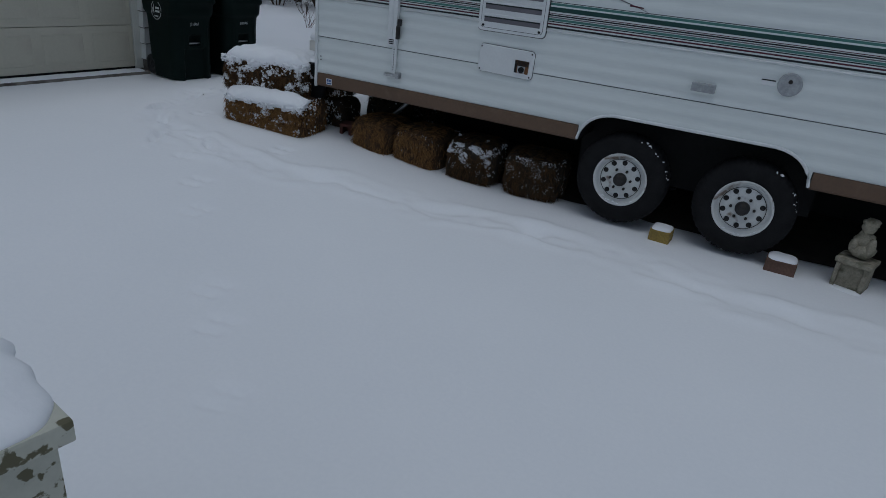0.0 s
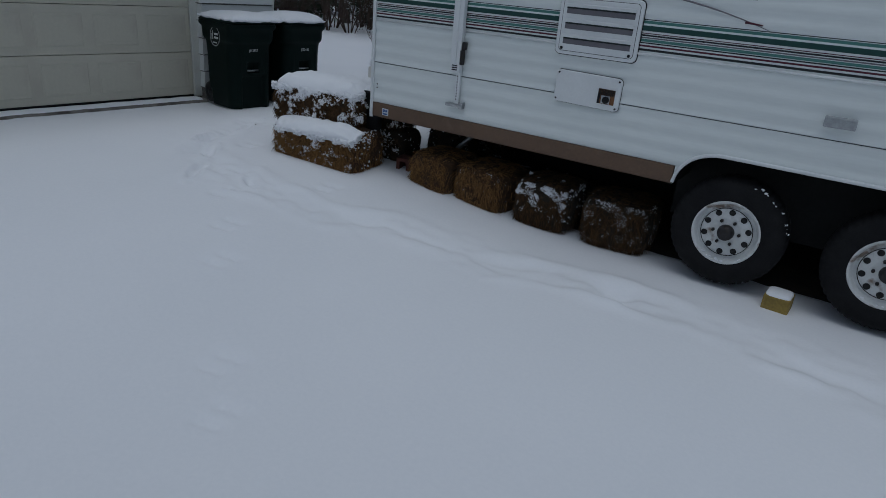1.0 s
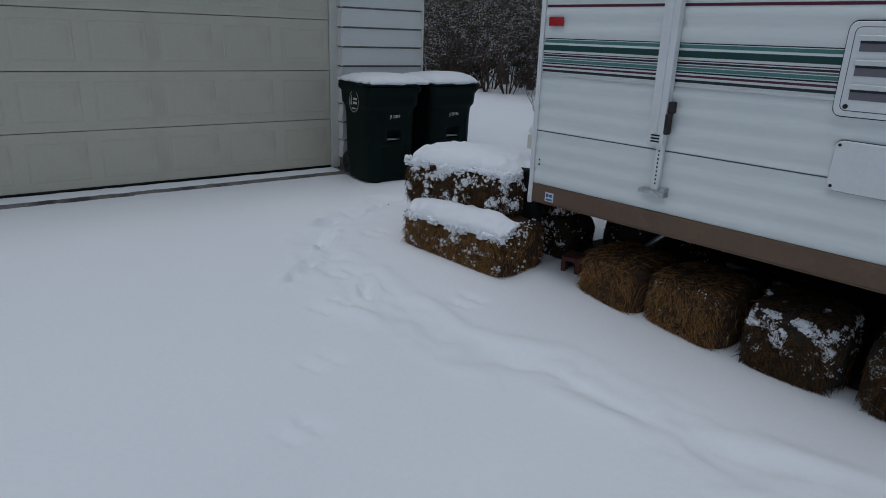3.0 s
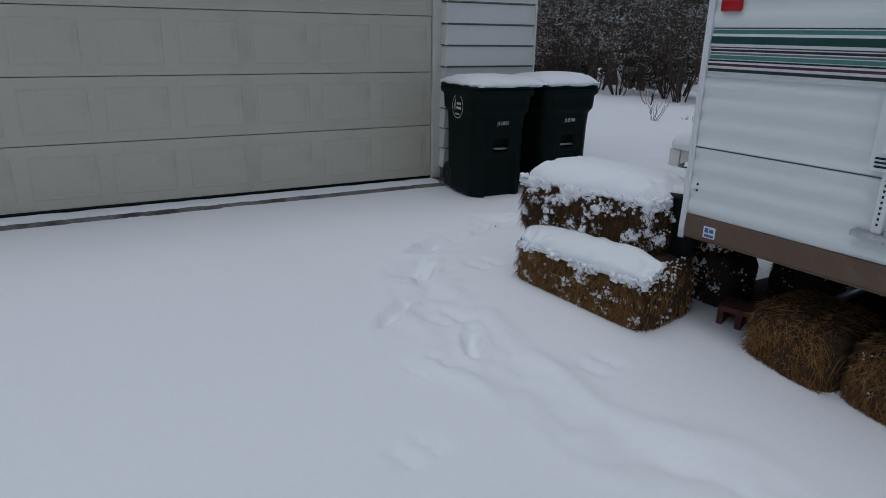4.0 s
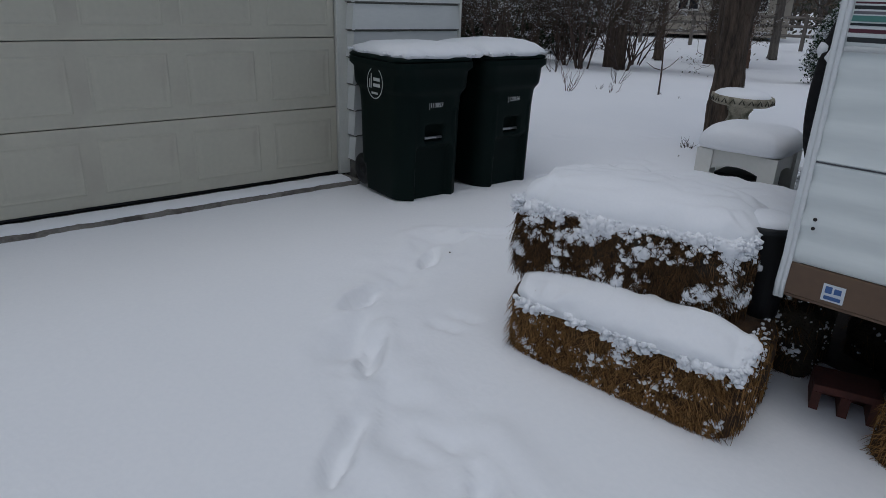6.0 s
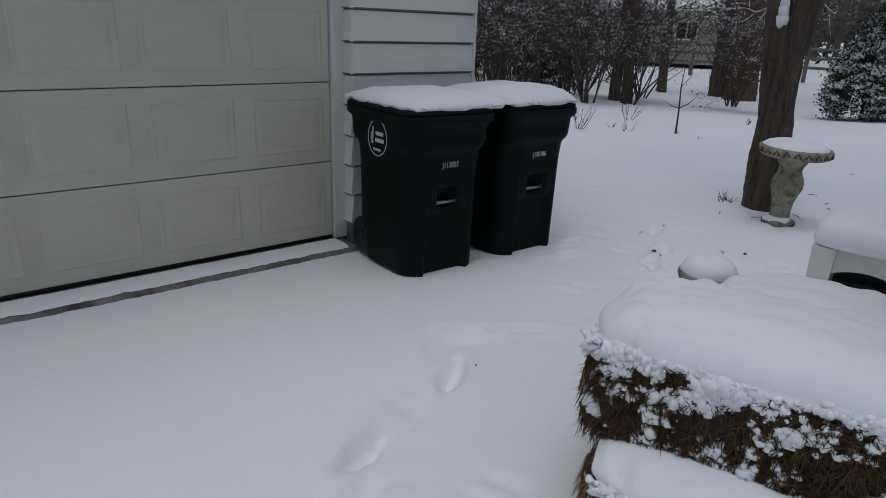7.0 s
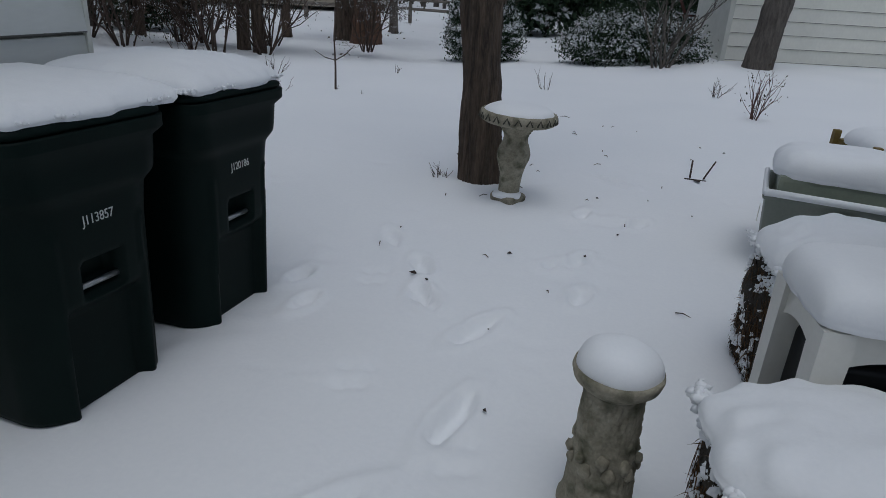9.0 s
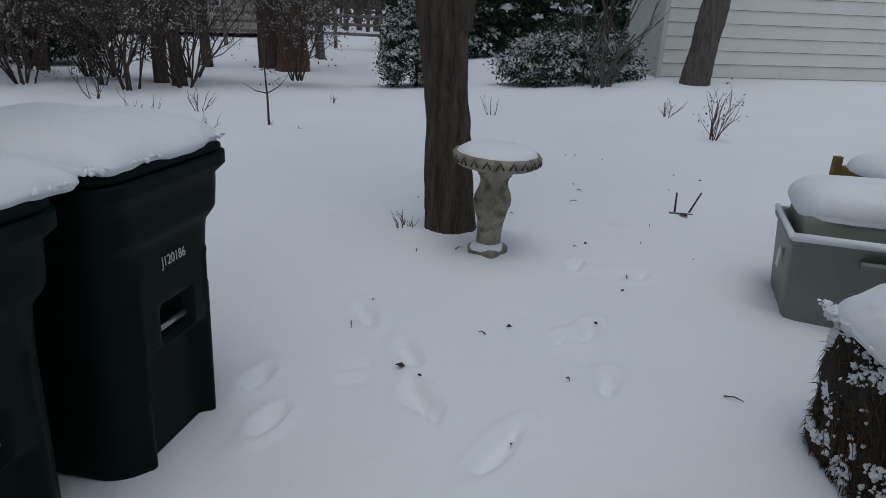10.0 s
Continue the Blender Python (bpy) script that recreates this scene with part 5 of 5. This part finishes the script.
def branching(rng, base, d, length, radius, depth, spread=0.5, up=0.25, kids=(2, 4), out=None, tips=None, sides=4):
    """Bare branches as one mesh of tapered tubes."""
    out = [] if out is None else out
    pts, p, dd = [Vector(base)], Vector(base), Vector(d).normalized()
    n = 4
    for i in range(n):
        dd = (dd + Vector(rng.normal(0, 0.16, 3)) + Vector((0, 0, up * 0.2))).normalized()
        p = p + dd * length / n
        pts.append(p)
    out.append(tube(pts, [radius * (1 - 0.55 * i / n) for i in range(n + 1)], sides if depth > 1 else 3))
    if depth > 0:
        for k in range(rng.integers(*kids) + 1):
            i = rng.integers(1, n + 1)
            nd = (dd + Vector(rng.normal(0, spread, 3)) + Vector((0, 0, up))).normalized()
            branching(rng, pts[i], nd, length * rng.uniform(0.5, 0.75), radius * 0.5, depth - 1, spread, up, kids, out, tips, sides)
    elif tips is not None:
        tips.extend(pts[2:])
    return out


def leaves(centres, rng, count, spread, size, flatten=1.0):
    """Small bent leaves round the centres."""
    c = np.array(centres)[rng.integers(0, len(centres), count)] + rng.normal(0, spread, (count, 3)) * (1, 1, flatten)
    a = rng.normal(0, 1, (count, 3))
    a /= np.linalg.norm(a, axis=1)[:, None]
    b = np.cross(a, rng.normal(0, 1, (count, 3)))
    b /= np.linalg.norm(b, axis=1)[:, None]
    s = rng.uniform(0.6, 1.3, (count, 1)) * size
    v = np.stack([c - a * s, c + b * s * 0.45 + 0.1 * s, c + a * s, c - b * s * 0.45], 1).reshape(-1, 3)
    return v.tolist(), [(4 * i, 4 * i + 1, 4 * i + 2, 4 * i + 3) for i in range(count)]


def shell_points(rng, n, rx, ry, rz, cone=False, inner=0.72, lump=0.16, seed=0.0):
    """Clump centres near the surface of a lumpy dome or cone."""
    out = []
    while len(out) < n:
        a, t = rng.uniform(0, 2 * math.pi), rng.uniform(0, 1)
        k = rng.uniform(inner, 1.0)
        if cone:
            z = t ** 0.8
            r = (1 - z) ** 0.75 * (0.25 + 0.75 * min(1, 0.35 + 3 * z)) * 1.05
        else:
            z = math.sin(t * math.pi / 2)
            r = math.cos(t * math.pi / 2) * (0.72 + 0.28 * min(1, z * 4))
        q = 1 + lump * nz(2.2 * math.cos(a) + seed, 2.2 * math.sin(a), 3 * z)
        out.append((rx * r * k * q * math.cos(a), ry * r * k * q * math.sin(a), rz * z * (0.93 + 0.07 * k) * q + 0.08))
    return out


def evergreen(name, m, rng, rx, ry, rz, label, category, cone=False, n=420, count=9000, size=0.05, snow=0.35, foliage=None, seed=0.0, group=""):
    ob = thing(name, m, label, category, group)
    cs = shell_points(rng, n, rx, ry, rz, cone, seed=seed)
    spread = 0.09 * max(rx, ry)
    part("foliage", leaves(cs, rng, count, spread, size), foliage or NEEDLES, ob, smooth=False)
    if snow:
        top = [(c[0] * 1.05, c[1] * 1.05, c[2] + spread * 0.55) for c in cs if rng.random() < snow + 0.35 * (c[2] / rz - 0.3)]
        part("snow_dusting", leaves(top, rng, int(count * 0.6), spread * 0.62, size * 0.95, 0.4), LEAF_SNOW, ob, "snow caught on the leaves", smooth=False)
    part("stem", merge(*branching(rng, (0, 0, -0.1), (0, 0, 1), rz * 0.6, 0.035 * rx + 0.02, 2, 0.6)), TWIG, ob)
    return ob


def bare_shrub(name, m, rng, height, stems, label, category="shrub", material=None, depth=2, spread=0.55, radius=0.012, foliage=None, fcount=0, fsize=0.03, snow=0, group="", fan=0.35):
    ob = thing(name, m, label, category, group)
    out, tips = [], []
    for k in range(stems):
        a = rng.uniform(0, 2 * math.pi)
        d = (fan * math.cos(a), fan * math.sin(a), 1)
        branching(rng, (0.04 * stems ** 0.5 * math.cos(a) * height * 0.3, 0.04 * stems ** 0.5 * math.sin(a) * height * 0.3, -0.05), d, height * rng.uniform(0.4, 0.62), radius, depth, spread, 0.3, (1, 4), out, tips)
    part("bare_crown", merge(*out), material or TWIG, ob)
    if fcount and tips:
        part("foliage", leaves([tuple(t) for t in tips], rng, fcount, 0.07 * height ** 0.5, fsize), foliage or THICKET_LEAF, ob, smooth=False)
    if snow and tips:
        part("snow_dusting", leaves([tuple(t + Vector((0, 0, 0.02))) for t in tips], rng, snow, 0.04, fsize * 0.5, 0.3), LEAF_SNOW, ob, smooth=False)
    return ob


rng = np.random.default_rng(7)
# forked tree beside the bird bath
tree = thing("tree", pose(-6.16, 9.42, -0.06), "forked brown-barked garden tree with snow in its crotch", "tree")
p, r = spline([(0, 0, -0.1), (0.0, 0, 0.08), (-0.03, 0.0, 0.5), (-0.07, 0.02, 1.0), (-0.13, 0.05, 1.55)], [0.19, 0.165, 0.152, 0.134, 0.152], 130)
part("trunk", trunk(p, r, 120, 0.10, 6, 0.16, 0.22), BARK, tree)
for pts, rr in (([(-0.18, 0.05, 1.35), (-0.22, 0.06, 1.7), (-0.28, 0.1, 2.3), (-0.3, 0.2, 4.2), (-0.6, 0.2, 6.5)], [0.10, 0.095, 0.085, 0.07, 0.03]), ([(-0.05, 0.05, 1.35), (0.01, 0.06, 1.75), (0.14, 0.05, 2.5), (0.6, 0.0, 4.2), (1.0, 0.1, 6.2)], [0.11, 0.105, 0.095, 0.075, 0.03])):
    p, r = spline(pts, rr, 160)
    part("limb", trunk(p, r, 80, 0.08, 8, 0.16), BARK, tree)
part("crown", merge(*[q for k in range(9) for q in branching(rng, (0.3 * k / 4 - 0.6, 0.1, 3.2 + 0.35 * k), (rng.normal(0, 1), rng.normal(0, 1), 0.6), 2.0, 0.035, 3, 0.6)]), TWIG, tree, "bare branches")
part("crotch_snow", clumps([(-0.11, -0.08, 1.60 + 0.07 * k, 0.045 - 0.004 * k, 0.05, 0.06) for k in range(6)], rng), SNOW_CLUMP, tree, "snow packed in the fork")

# large old double trunk
big = thing("tree", pose(-12.6, 21.4, -0.2), "massive old tree with ridged reddish bark", "tree")
p, r = spline([(0, 0, -0.3), (0, 0, 0.1), (0.02, 0, 1.0), (0.05, 0, 3.0), (0.2, 0, 7.0)], [0.50, 0.40, 0.345, 0.32, 0.25], 110)
part("trunk", trunk(p, r, 96, 0.09, 5, 0.10, 0.15), BARK_RED, big)
p, r = spline([(-0.85, 0.5, -0.3), (-0.85, 0.5, 0.5), (-0.88, 0.45, 3.0), (-1.0, 0.3, 6.0)], [0.36, 0.30, 0.28, 0.22], 30)
part("second_trunk", trunk(p, r, 36, 0.09, 5), BARK, big)
part("crown", merge(*[q for k in range(8) for q in branching(rng, (0.1, 0, 1.9 + 0.6 * k), (rng.normal(0, 1), rng.normal(0, 1), 0.1), 2.6, 0.06, 3, 0.6, 0.05)]), TWIG, big, "bare branches")
part("branch_snow", merge(*[q for k in range(7) for q in branching(np.random.default_rng(60 + k), (-0.3, 0, 1.7 + 0.2 * k), (-1.0 if k % 2 else 1.0, -0.2, 0.25), 2.2, 0.03, 2, 0.5, 0.05)]), LEAF_SNOW, big, "snow lining the low branches")

lean = thing("tree", pose(-3.27, 18.55, 0.22), "leaning grey-barked tree beside the white house", "tree")
p, r = spline([(0, 0, -0.3), (0.02, 0, 0.1), (0.09, 0, 0.9), (0.27, 0, 2.4), (0.55, 0, 5.0)], [0.32, 0.26, 0.235, 0.225, 0.17], 110)
part("trunk", trunk(p, r, 90, 0.09, 6, 0.14, 0.12), BARK_GREY, lean)
part("crown", merge(*[q for k in range(5) for q in branching(rng, (0.6, 0, 3.2 + 0.4 * k), (rng.normal(0, 1), rng.normal(0, 1), 0.3), 2.0, 0.05, 3, 0.6, 0.1)]), TWIG, lean, "bare branches")

evergreen("spruce", pose(-8.75, 19.0, -0.22), rng, 0.98, 0.98, 2.0, "young conical spruce dusted with snow", "spruce", True, 900, 34000, 0.030, 0.75, seed=3)
evergreen("yew_shrub", pose(-5.58, 18.9, -0.04), rng, 1.42, 0.9, 0.98, "wide rounded evergreen shrub dusted with snow", "shrub", False, 900, 36000, 0.032, 0.8, YEW, seed=8)
bare_shrub("shrub", pose(-4.98, 17.7, 0.0), rng, 2.2, 7, "tall grey multi-stemmed bare shrub", material=BARK_GREY, depth=2, spread=0.22, radius=0.03, fan=0.14)
sap = bare_shrub("sapling", pose(-9.0, 12.55, -0.04), rng, 0.2, 1, "thin bare sapling in the snow", "sapling", radius=0.006)
part("stem", tube([(0, 0, -0.05), (0.0, 0.0, 0.35), (-0.02, 0, 0.72), (0.0, 0, 1.02)], [0.016, 0.013, 0.009, 0.004], 6), TWIG, sap)
part("twig", merge(tube([(0, 0, 0.42), (0.14, 0, 0.50), (0.27, 0, 0.63)], [0.008, 0.006, 0.003], 5), tube([(0, 0, 0.42), (-0.16, 0.02, 0.44), (-0.30, 0, 0.52)], [0.008, 0.006, 0.003], 5), tube([(-0.02, 0, 0.72), (0.1, 0, 0.85), (0.14, 0, 0.95)], [0.006, 0.004, 0.002], 5)), TWIG, sap)
for x, y, h, n, mt, lab in ((-3.87, 12.95, 0.85, 9, TWIG_RED, "reddish bare rose bush in the snow"), (-4.2, 14.5, 0.55, 5, TWIG, "small bare bush in the snow"), (-6.56, 14.64, 0.55, 3, TWIG, "thin bare stems in the snow"), (-9.06, 14.79, 0.32, 5, TWIG, "cut bare stems in the snow"), (-10.3, 13.2, 0.5, 5, TWIG, "low bare bush in the snow"), (-9.97, 11.5, 0.7, 6, TWIG_RED, "drooping bare reddish twigs in the snow"), (-9.5, 12.0, 0.4, 4, TWIG_RED, "drooping bare reddish twigs in the snow"), (-6.45, 9.33, 0.24, 8, TWIG, "tuft of dead stalks at the tree foot"), (-12.2, 13.6, 0.9, 6, TWIG, "bare shrub in the snow"), (-9.9, 12.2, 0.22, 4, TWIG, "dead stalks in the snow"), (-8.6, 12.5, 0.16, 4, TWIG, "dead stalks in the snow"), (-2.75, 9.9, 0.42, 5, TWIG, "thin dry stems standing in snow"), (-3.45, 9.44, 0.75, 6, TWIG, "dry stems in the wooden box")):
    bare_shrub("bush", pose(x, y, slope(x, y) - 0.02 + (0.5 if "box" in lab else 0)), rng, h, n, lab, "bush", mt, 1, 0.16 if "rose" in lab else 0.35, 0.005 + 0.004 * h, THICKET_LEAF if mt is TWIG_RED else None, 60 if "rose" in lab else 0, 0.018, group="bare bushes in the yard", fan=0.12 if "rose" in lab else 0.5)

# dark thicket behind the garage corner
for k in range(17):
    x, y = -11.2 - 0.55 * k + rng.normal(0, 0.5), 15.6 + rng.normal(0, 0.9) - 0.05 * k + (1.6 if k % 3 == 0 else 0)
    bare_shrub("thicket_shrub", pose(x, y, 0.0, 0, 0, rng.uniform(0, 360)), rng, rng.uniform(2.4, 4.2), 9, "dense dark shrub with clinging leaves and snow", "shrub", TWIG, 3, 0.62, 0.020, THICKET_LEAF, 3800, 0.028, 3800, "thicket behind the garage", 0.42)
for k in range(6):
    x, y = -13.6 - 1.3 * k + rng.normal(0, 0.3), 14.6 + rng.normal(0, 0.4)
    bare_shrub("bare_shrub", pose(x, y, 0, 0, 0, rng.uniform(0, 360)), rng, rng.uniform(1.3, 1.9), 5, "bare dark multi-stemmed shrub in the snow", "shrub", TWIG, 2, 0.35, 0.02, group="bare shrubs before the thicket", fan=0.35)

# tall evergreens behind
proto = evergreen("evergreen_tree", pose(-9.2, 30.0, 0), rng, 2.0, 2.0, 6.5, "tall dark evergreen dusted with snow", "evergreen tree", True, 900, 30000, 0.105, 0.55, group="evergreens along the back")
for x, y, s in ((-7.2, 31.0, 0.9), (-11.2, 32, 1.1), (-5.2, 33.5, 1.0), (-24.5, 22, 1.0), (-28, 21, 1.15), (-31, 17.5, 1.1), (-2.5, 36, 1.1), (-26.5, 37, 1.2), (-31, 31, 1.2), (-18.2, 19.6, 0.75), (-21.6, 18.6, 0.85), (-20.4, 22.6, 0.9)):
    c = copy_thing(proto, pose(x, y, 0, 0, 0, rng.uniform(0, 360)))
    c.scale = (s, s, s * rng.uniform(0.9, 1.15))
for x, y, rad, mt in ((-8.9, 38.0, 0.33, BARK_RED), (-13.5, 25.5, 0.14, BARK_GREY), (-6.2, 30.5, 0.3, BARK_RED), (-14.9, 21.2, 0.13, BARK), (-16.6, 17.6, 0.12, BARK), (-13.0, 16.4, 0.13, BARK), (-12.4, 16.0, 0.11, BARK), (-19.5, 19.0, 0.18, BARK_GREY)):
    t = thing("tree", pose(x, y, 0), "straight bare tree trunk at the back of the yard", "tree", "trees along the back")
    p, r = spline([(0, 0, -0.2), (0, 0, 0.2), (0.1 * rng.normal(), 0, 3), (0.3 * rng.normal(), 0, 9)], [rad * 1.35, rad, rad * 0.85, rad * 0.4], 24)
    part("trunk", trunk(p, r, 24, 0.08, 6), mt, t)
    part("crown", merge(*[q for k in range(5) for q in branching(rng, (0, 0, 1.6 + 0.9 * k), (rng.normal(0, 1), rng.normal(0, 1), 0.4), 1.8, rad * 0.25, 2, 0.6, 0.15)]), TWIG, t, "bare branches")

# far woods: countless bare stems
wv = []
for k in range(520):
    a = rng.uniform(radians(70), radians(178))
    d = rng.uniform(48, 95)
    x, y, h = d * math.cos(a), 5 + d * math.sin(a), rng.uniform(7, 13)
    wv.append(tube([(x, y, -0.5), (x + rng.normal(0, 0.3), y, h * 0.5), (x + rng.normal(0, 0.8), y, h)], [rng.uniform(0.08, 0.24), 0.1, 0.02], 5))
    for j in range(7):
        z = h * rng.uniform(0.12, 0.9)
        e = rng.normal(0, 1.6, 2)
        wv.append(tube([(x, y, z), (x + e[0] * 0.6, y + e[1] * 0.4, z + 0.6), (x + e[0] * 1.3, y + e[1], z + 1.7)], [0.05, 0.035, 0.01], 3))
tagged(part("far_woods", merge(*wv), TWIG_GREY), "grey bare woods in the distance", "woods", kind="stuff")
cs = [(d * math.cos(a), 5 + d * math.sin(a), rng.uniform(0.2, 5.5) ** 1.0) for a, d in ((rng.uniform(radians(75), radians(178)), rng.uniform(44, 80)) for k in range(1500))]
tagged(part("far_brush", leaves(cs, rng, 26000, 0.8, 0.22), THICKET_LEAF, smooth=False), "brown and green brush at the edge of the woods", "brush", kind="stuff")


# ---- neighbouring houses ----
house = thing("white_house", pose(-3.87, 19.35, 0.13, 0, 0, 22), "white lapped-siding house with snow at its footing", "house")
part("wall", join(box(0.02, 13, 0.03, 1.5, -0.2, 4.0), box(3, 13, 1.5, 6, -0.2, 4.0)), FAR_SIDING, house, smooth=False)
hp = None
for k in range(14):
    ob = part("plank", hp or moved(plank(0.0, 13.0), pose(0, 0, 0, 0, 0, -90)), FAR_SIDING, house, smooth=False, m=pose(0, 0.028, 0.16 + 0.26 * k) @ Matrix.Diagonal((1, 1, 1.27, 1)))
    # The same painted shadow line runs along each lower edge here.
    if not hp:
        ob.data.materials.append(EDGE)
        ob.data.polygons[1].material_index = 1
    hp = ob.data
part("footing", box(0.0, 13, 0.0, 0.03, -0.3, 0.158), FAR_SIDING, house, "cream painted footing", smooth=False)
part("corner_board", box(-0.03, 0.07, -0.012, 0.03, -0.1, 4.0, 0.005), TRIM_PAINT, house, smooth=False)
part("return_wall", box(-0.02, 0.02, 0.031, 1.5, -0.2, 4.0), TRIM_PAINT, house, "grey side wall", smooth=False)
part("roof", ([(-0.5, -0.5, 4.0), (13.5, -0.5, 4.0), (13.5, 6.5, 4.0), (-0.5, 6.5, 4.0), (-0.5, 3, 6.0), (13.5, 3, 6.0)], [(0, 1, 5, 4), (2, 3, 4, 5), (1, 2, 5), (3, 0, 4), (3, 2, 1, 0)]), SNOW, house, "snow-covered roof", smooth=False)
stairs = thing("wooden_steps", pose(-4.6, 22.6, 0, 0, 0, 22), "dark red wooden steps beside the house, snow on treads", "steps")
for k in range(5):
    part("tread", box(0, 0.9, -0.25 * k * -1, 0.25 * k + 0.28, 0.2 * k + 0.15, 0.2 * k + 0.2, 0.005), STEP_RED, stairs, smooth=False)
    part("snow_line", box(0.02, 0.88, 0.25 * k + 0.01, 0.25 * k + 0.25, 0.2 * k + 0.201, 0.2 * k + 0.23, 0.01), SNOW, stairs, smooth=False)
for x in (-0.03, 0.93):
    part("rail", tube([(x, 0, 1.0), (x, 1.3, 2.0)], [0.04, 0.04], 6), STEP_RED, stairs)
    part("post", box(x - 0.04, x + 0.04, -0.04, 0.04, -0.1, 1.05), STEP_RED, stairs, smooth=False)
    part("stringer", ([(x, 0, -0.1), (x, 1.3, -0.1), (x, 1.3, 1.0), (x, 0, 0.2)], [(0, 1, 2, 3)]), STEP_RED, stairs, smooth=False)

tan = thing("tan_house", pose(-24.5, 33.6, 0.25, 0, 0, 35), "low tan house with snowy roof and a dark window", "house")
part("wall", box(-7, 7, 0, 7, -0.3, 2.3), TAN_WALL, tan, smooth=False)
part("roof", ([(-7.6, -0.7, 2.25), (7.6, -0.7, 2.25), (7.6, 7.7, 2.25), (-7.6, 7.7, 2.25), (-5, 3.5, 4.0), (5, 3.5, 4.0)], [(0, 1, 5, 4), (2, 3, 4, 5), (1, 2, 5), (3, 0, 4), (3, 2, 1, 0)]), SNOW, tan, "snow-covered hipped roof", smooth=False)
for x in (-3.6, 2.2, 5.4):
    w = part("window", box(x - 0.55, x + 0.55, -0.05, 0.03, 0.85, 1.75, 0.02), TRIM_PAINT, tan, smooth=False)
    for s in (-1, 1):
        part("pane", box(x + s * 0.25 - 0.21, x + s * 0.25 + 0.21, -0.062, -0.048, 0.93, 1.67), WINDOW_DARK, w, smooth=False)
shed = thing("orange_shed", pose(-9.3, 44, 0, 0, 0, 5), "small orange-brown wooden shed with snowy roof", "shed")
part("wall", box(-1.6, 1.6, 0, 2.5, -0.2, 2.4), ORANGE_WOOD, shed, smooth=False)
part("door", box(-0.5, 0.3, -0.05, -0.002, 0.0, 2.0, 0.01), CHOCK_YELLOW, shed, smooth=False)
part("roof", ([(-1.9, -0.4, 2.35), (1.9, -0.4, 2.35), (1.9, 2.9, 2.35), (-1.9, 2.9, 2.35), (-1.9, 1.25, 3.2), (1.9, 1.25, 3.2)], [(0, 1, 5, 4), (2, 3, 4, 5), (1, 2, 5), (3, 0, 4), (3, 2, 1, 0)]), SNOW, shed, smooth=False)
fence = thing("rail_fence", pose(0, 0, 0), "weathered grey rail fence at the back of the yard", "fence")
fp = [(-32 + 1.9 * k, 27.5 - 0.45 * abs(k - 9) + 0.35 * k) for k in range(13)]
for (ax, ay), (bx, by) in zip(fp, fp[1:]):
    part("post", box(ax - 0.06, ax + 0.06, ay - 0.06, ay + 0.06, -0.2, 1.15, 0.01), FENCE_GREY, fence, smooth=False)
    for z in (0.35, 0.7, 1.02):
        part("rail", tube([(ax, ay, z), (bx, by, z)], [0.055, 0.055], 4), FENCE_GREY, fence, smooth=False)

# ---- small litter on the snow ----
for k, (x, y, s) in enumerate(((-6.0, 7.53, 0.035), (-4.55, 10.05, 0.07), (-5.1, 11.6, 0.04), (-4.9, 9.4, 0.03), (-5.5, 7.15, 0.03), (-5.35, 6.52, 0.03), (-5.9, 7.45, 0.03), (-6.3, 8.1, 0.025), (-5.2, 8.15, 0.03), (-5.05, 8.6, 0.03), (-4.6, 9.2, 0.02), (-5.25, 9.3, 0.03), (-5.6, 8.0, 0.04), (-4.3, 11.0, 0.03), (-5.5, 5.45, 0.015))):
    s *= 0.75 if k < 2 else 0.42
    vs = [(-s, 0, 0.004), (0, -s * 0.5, 0.012), (s, 0, 0.006), (0, s * 0.45, 0.016), (0, 0, 0.002)]
    tagged(part("fallen_leaf", (vs, [(0, 1, 4), (1, 2, 4), (2, 3, 4), (3, 0, 4)]), DEAD_LEAF, m=pose(x, y, ground_z(x, y) + 0.004, rng.uniform(-15, 15), rng.uniform(-15, 15), rng.uniform(0, 360))), "small dark dead leaf lying on the snow", "leaf", "leaves on the snow")
stump = thing("cut_stems", pose(-4.56, 10.15, 0.02), "two cut shrub stems above a dark board in snow", "cut stems")
part("stem", tube([(-0.04, 0, 0), (-0.045, 0, 0.17)], [0.008, 0.007], 7), TWIG, stump)
part("stem", tube([(0.05, 0, 0), (0.13, 0.02, 0.18)], [0.007, 0.006], 7), TWIG, stump)
part("board", box(-0.085, 0.085, -0.05, -0.025, 0.0, 0.028, 0.006), DEAD_LEAF, stump, smooth=False)
for k in range(26):
    x, y = rng.uniform(-6.6, -4.2), rng.uniform(7.2, 12.5)
    a = rng.uniform(0, 6.28)
    ln = rng.uniform(0.03, 0.11)
    z = ground_z(x, y)
    tagged(part("twig", tube([(x, y, z + 0.004), (x + ln * 0.5 * math.cos(a), y + ln * 0.5 * math.sin(a), z + 0.015), (x + ln * math.cos(a), y + ln * math.sin(a), z + 0.008)], [0.003, 0.003, 0.0015], 5), TWIG), "dark dead twig lying on the snow", "twig", "twigs on the snow")
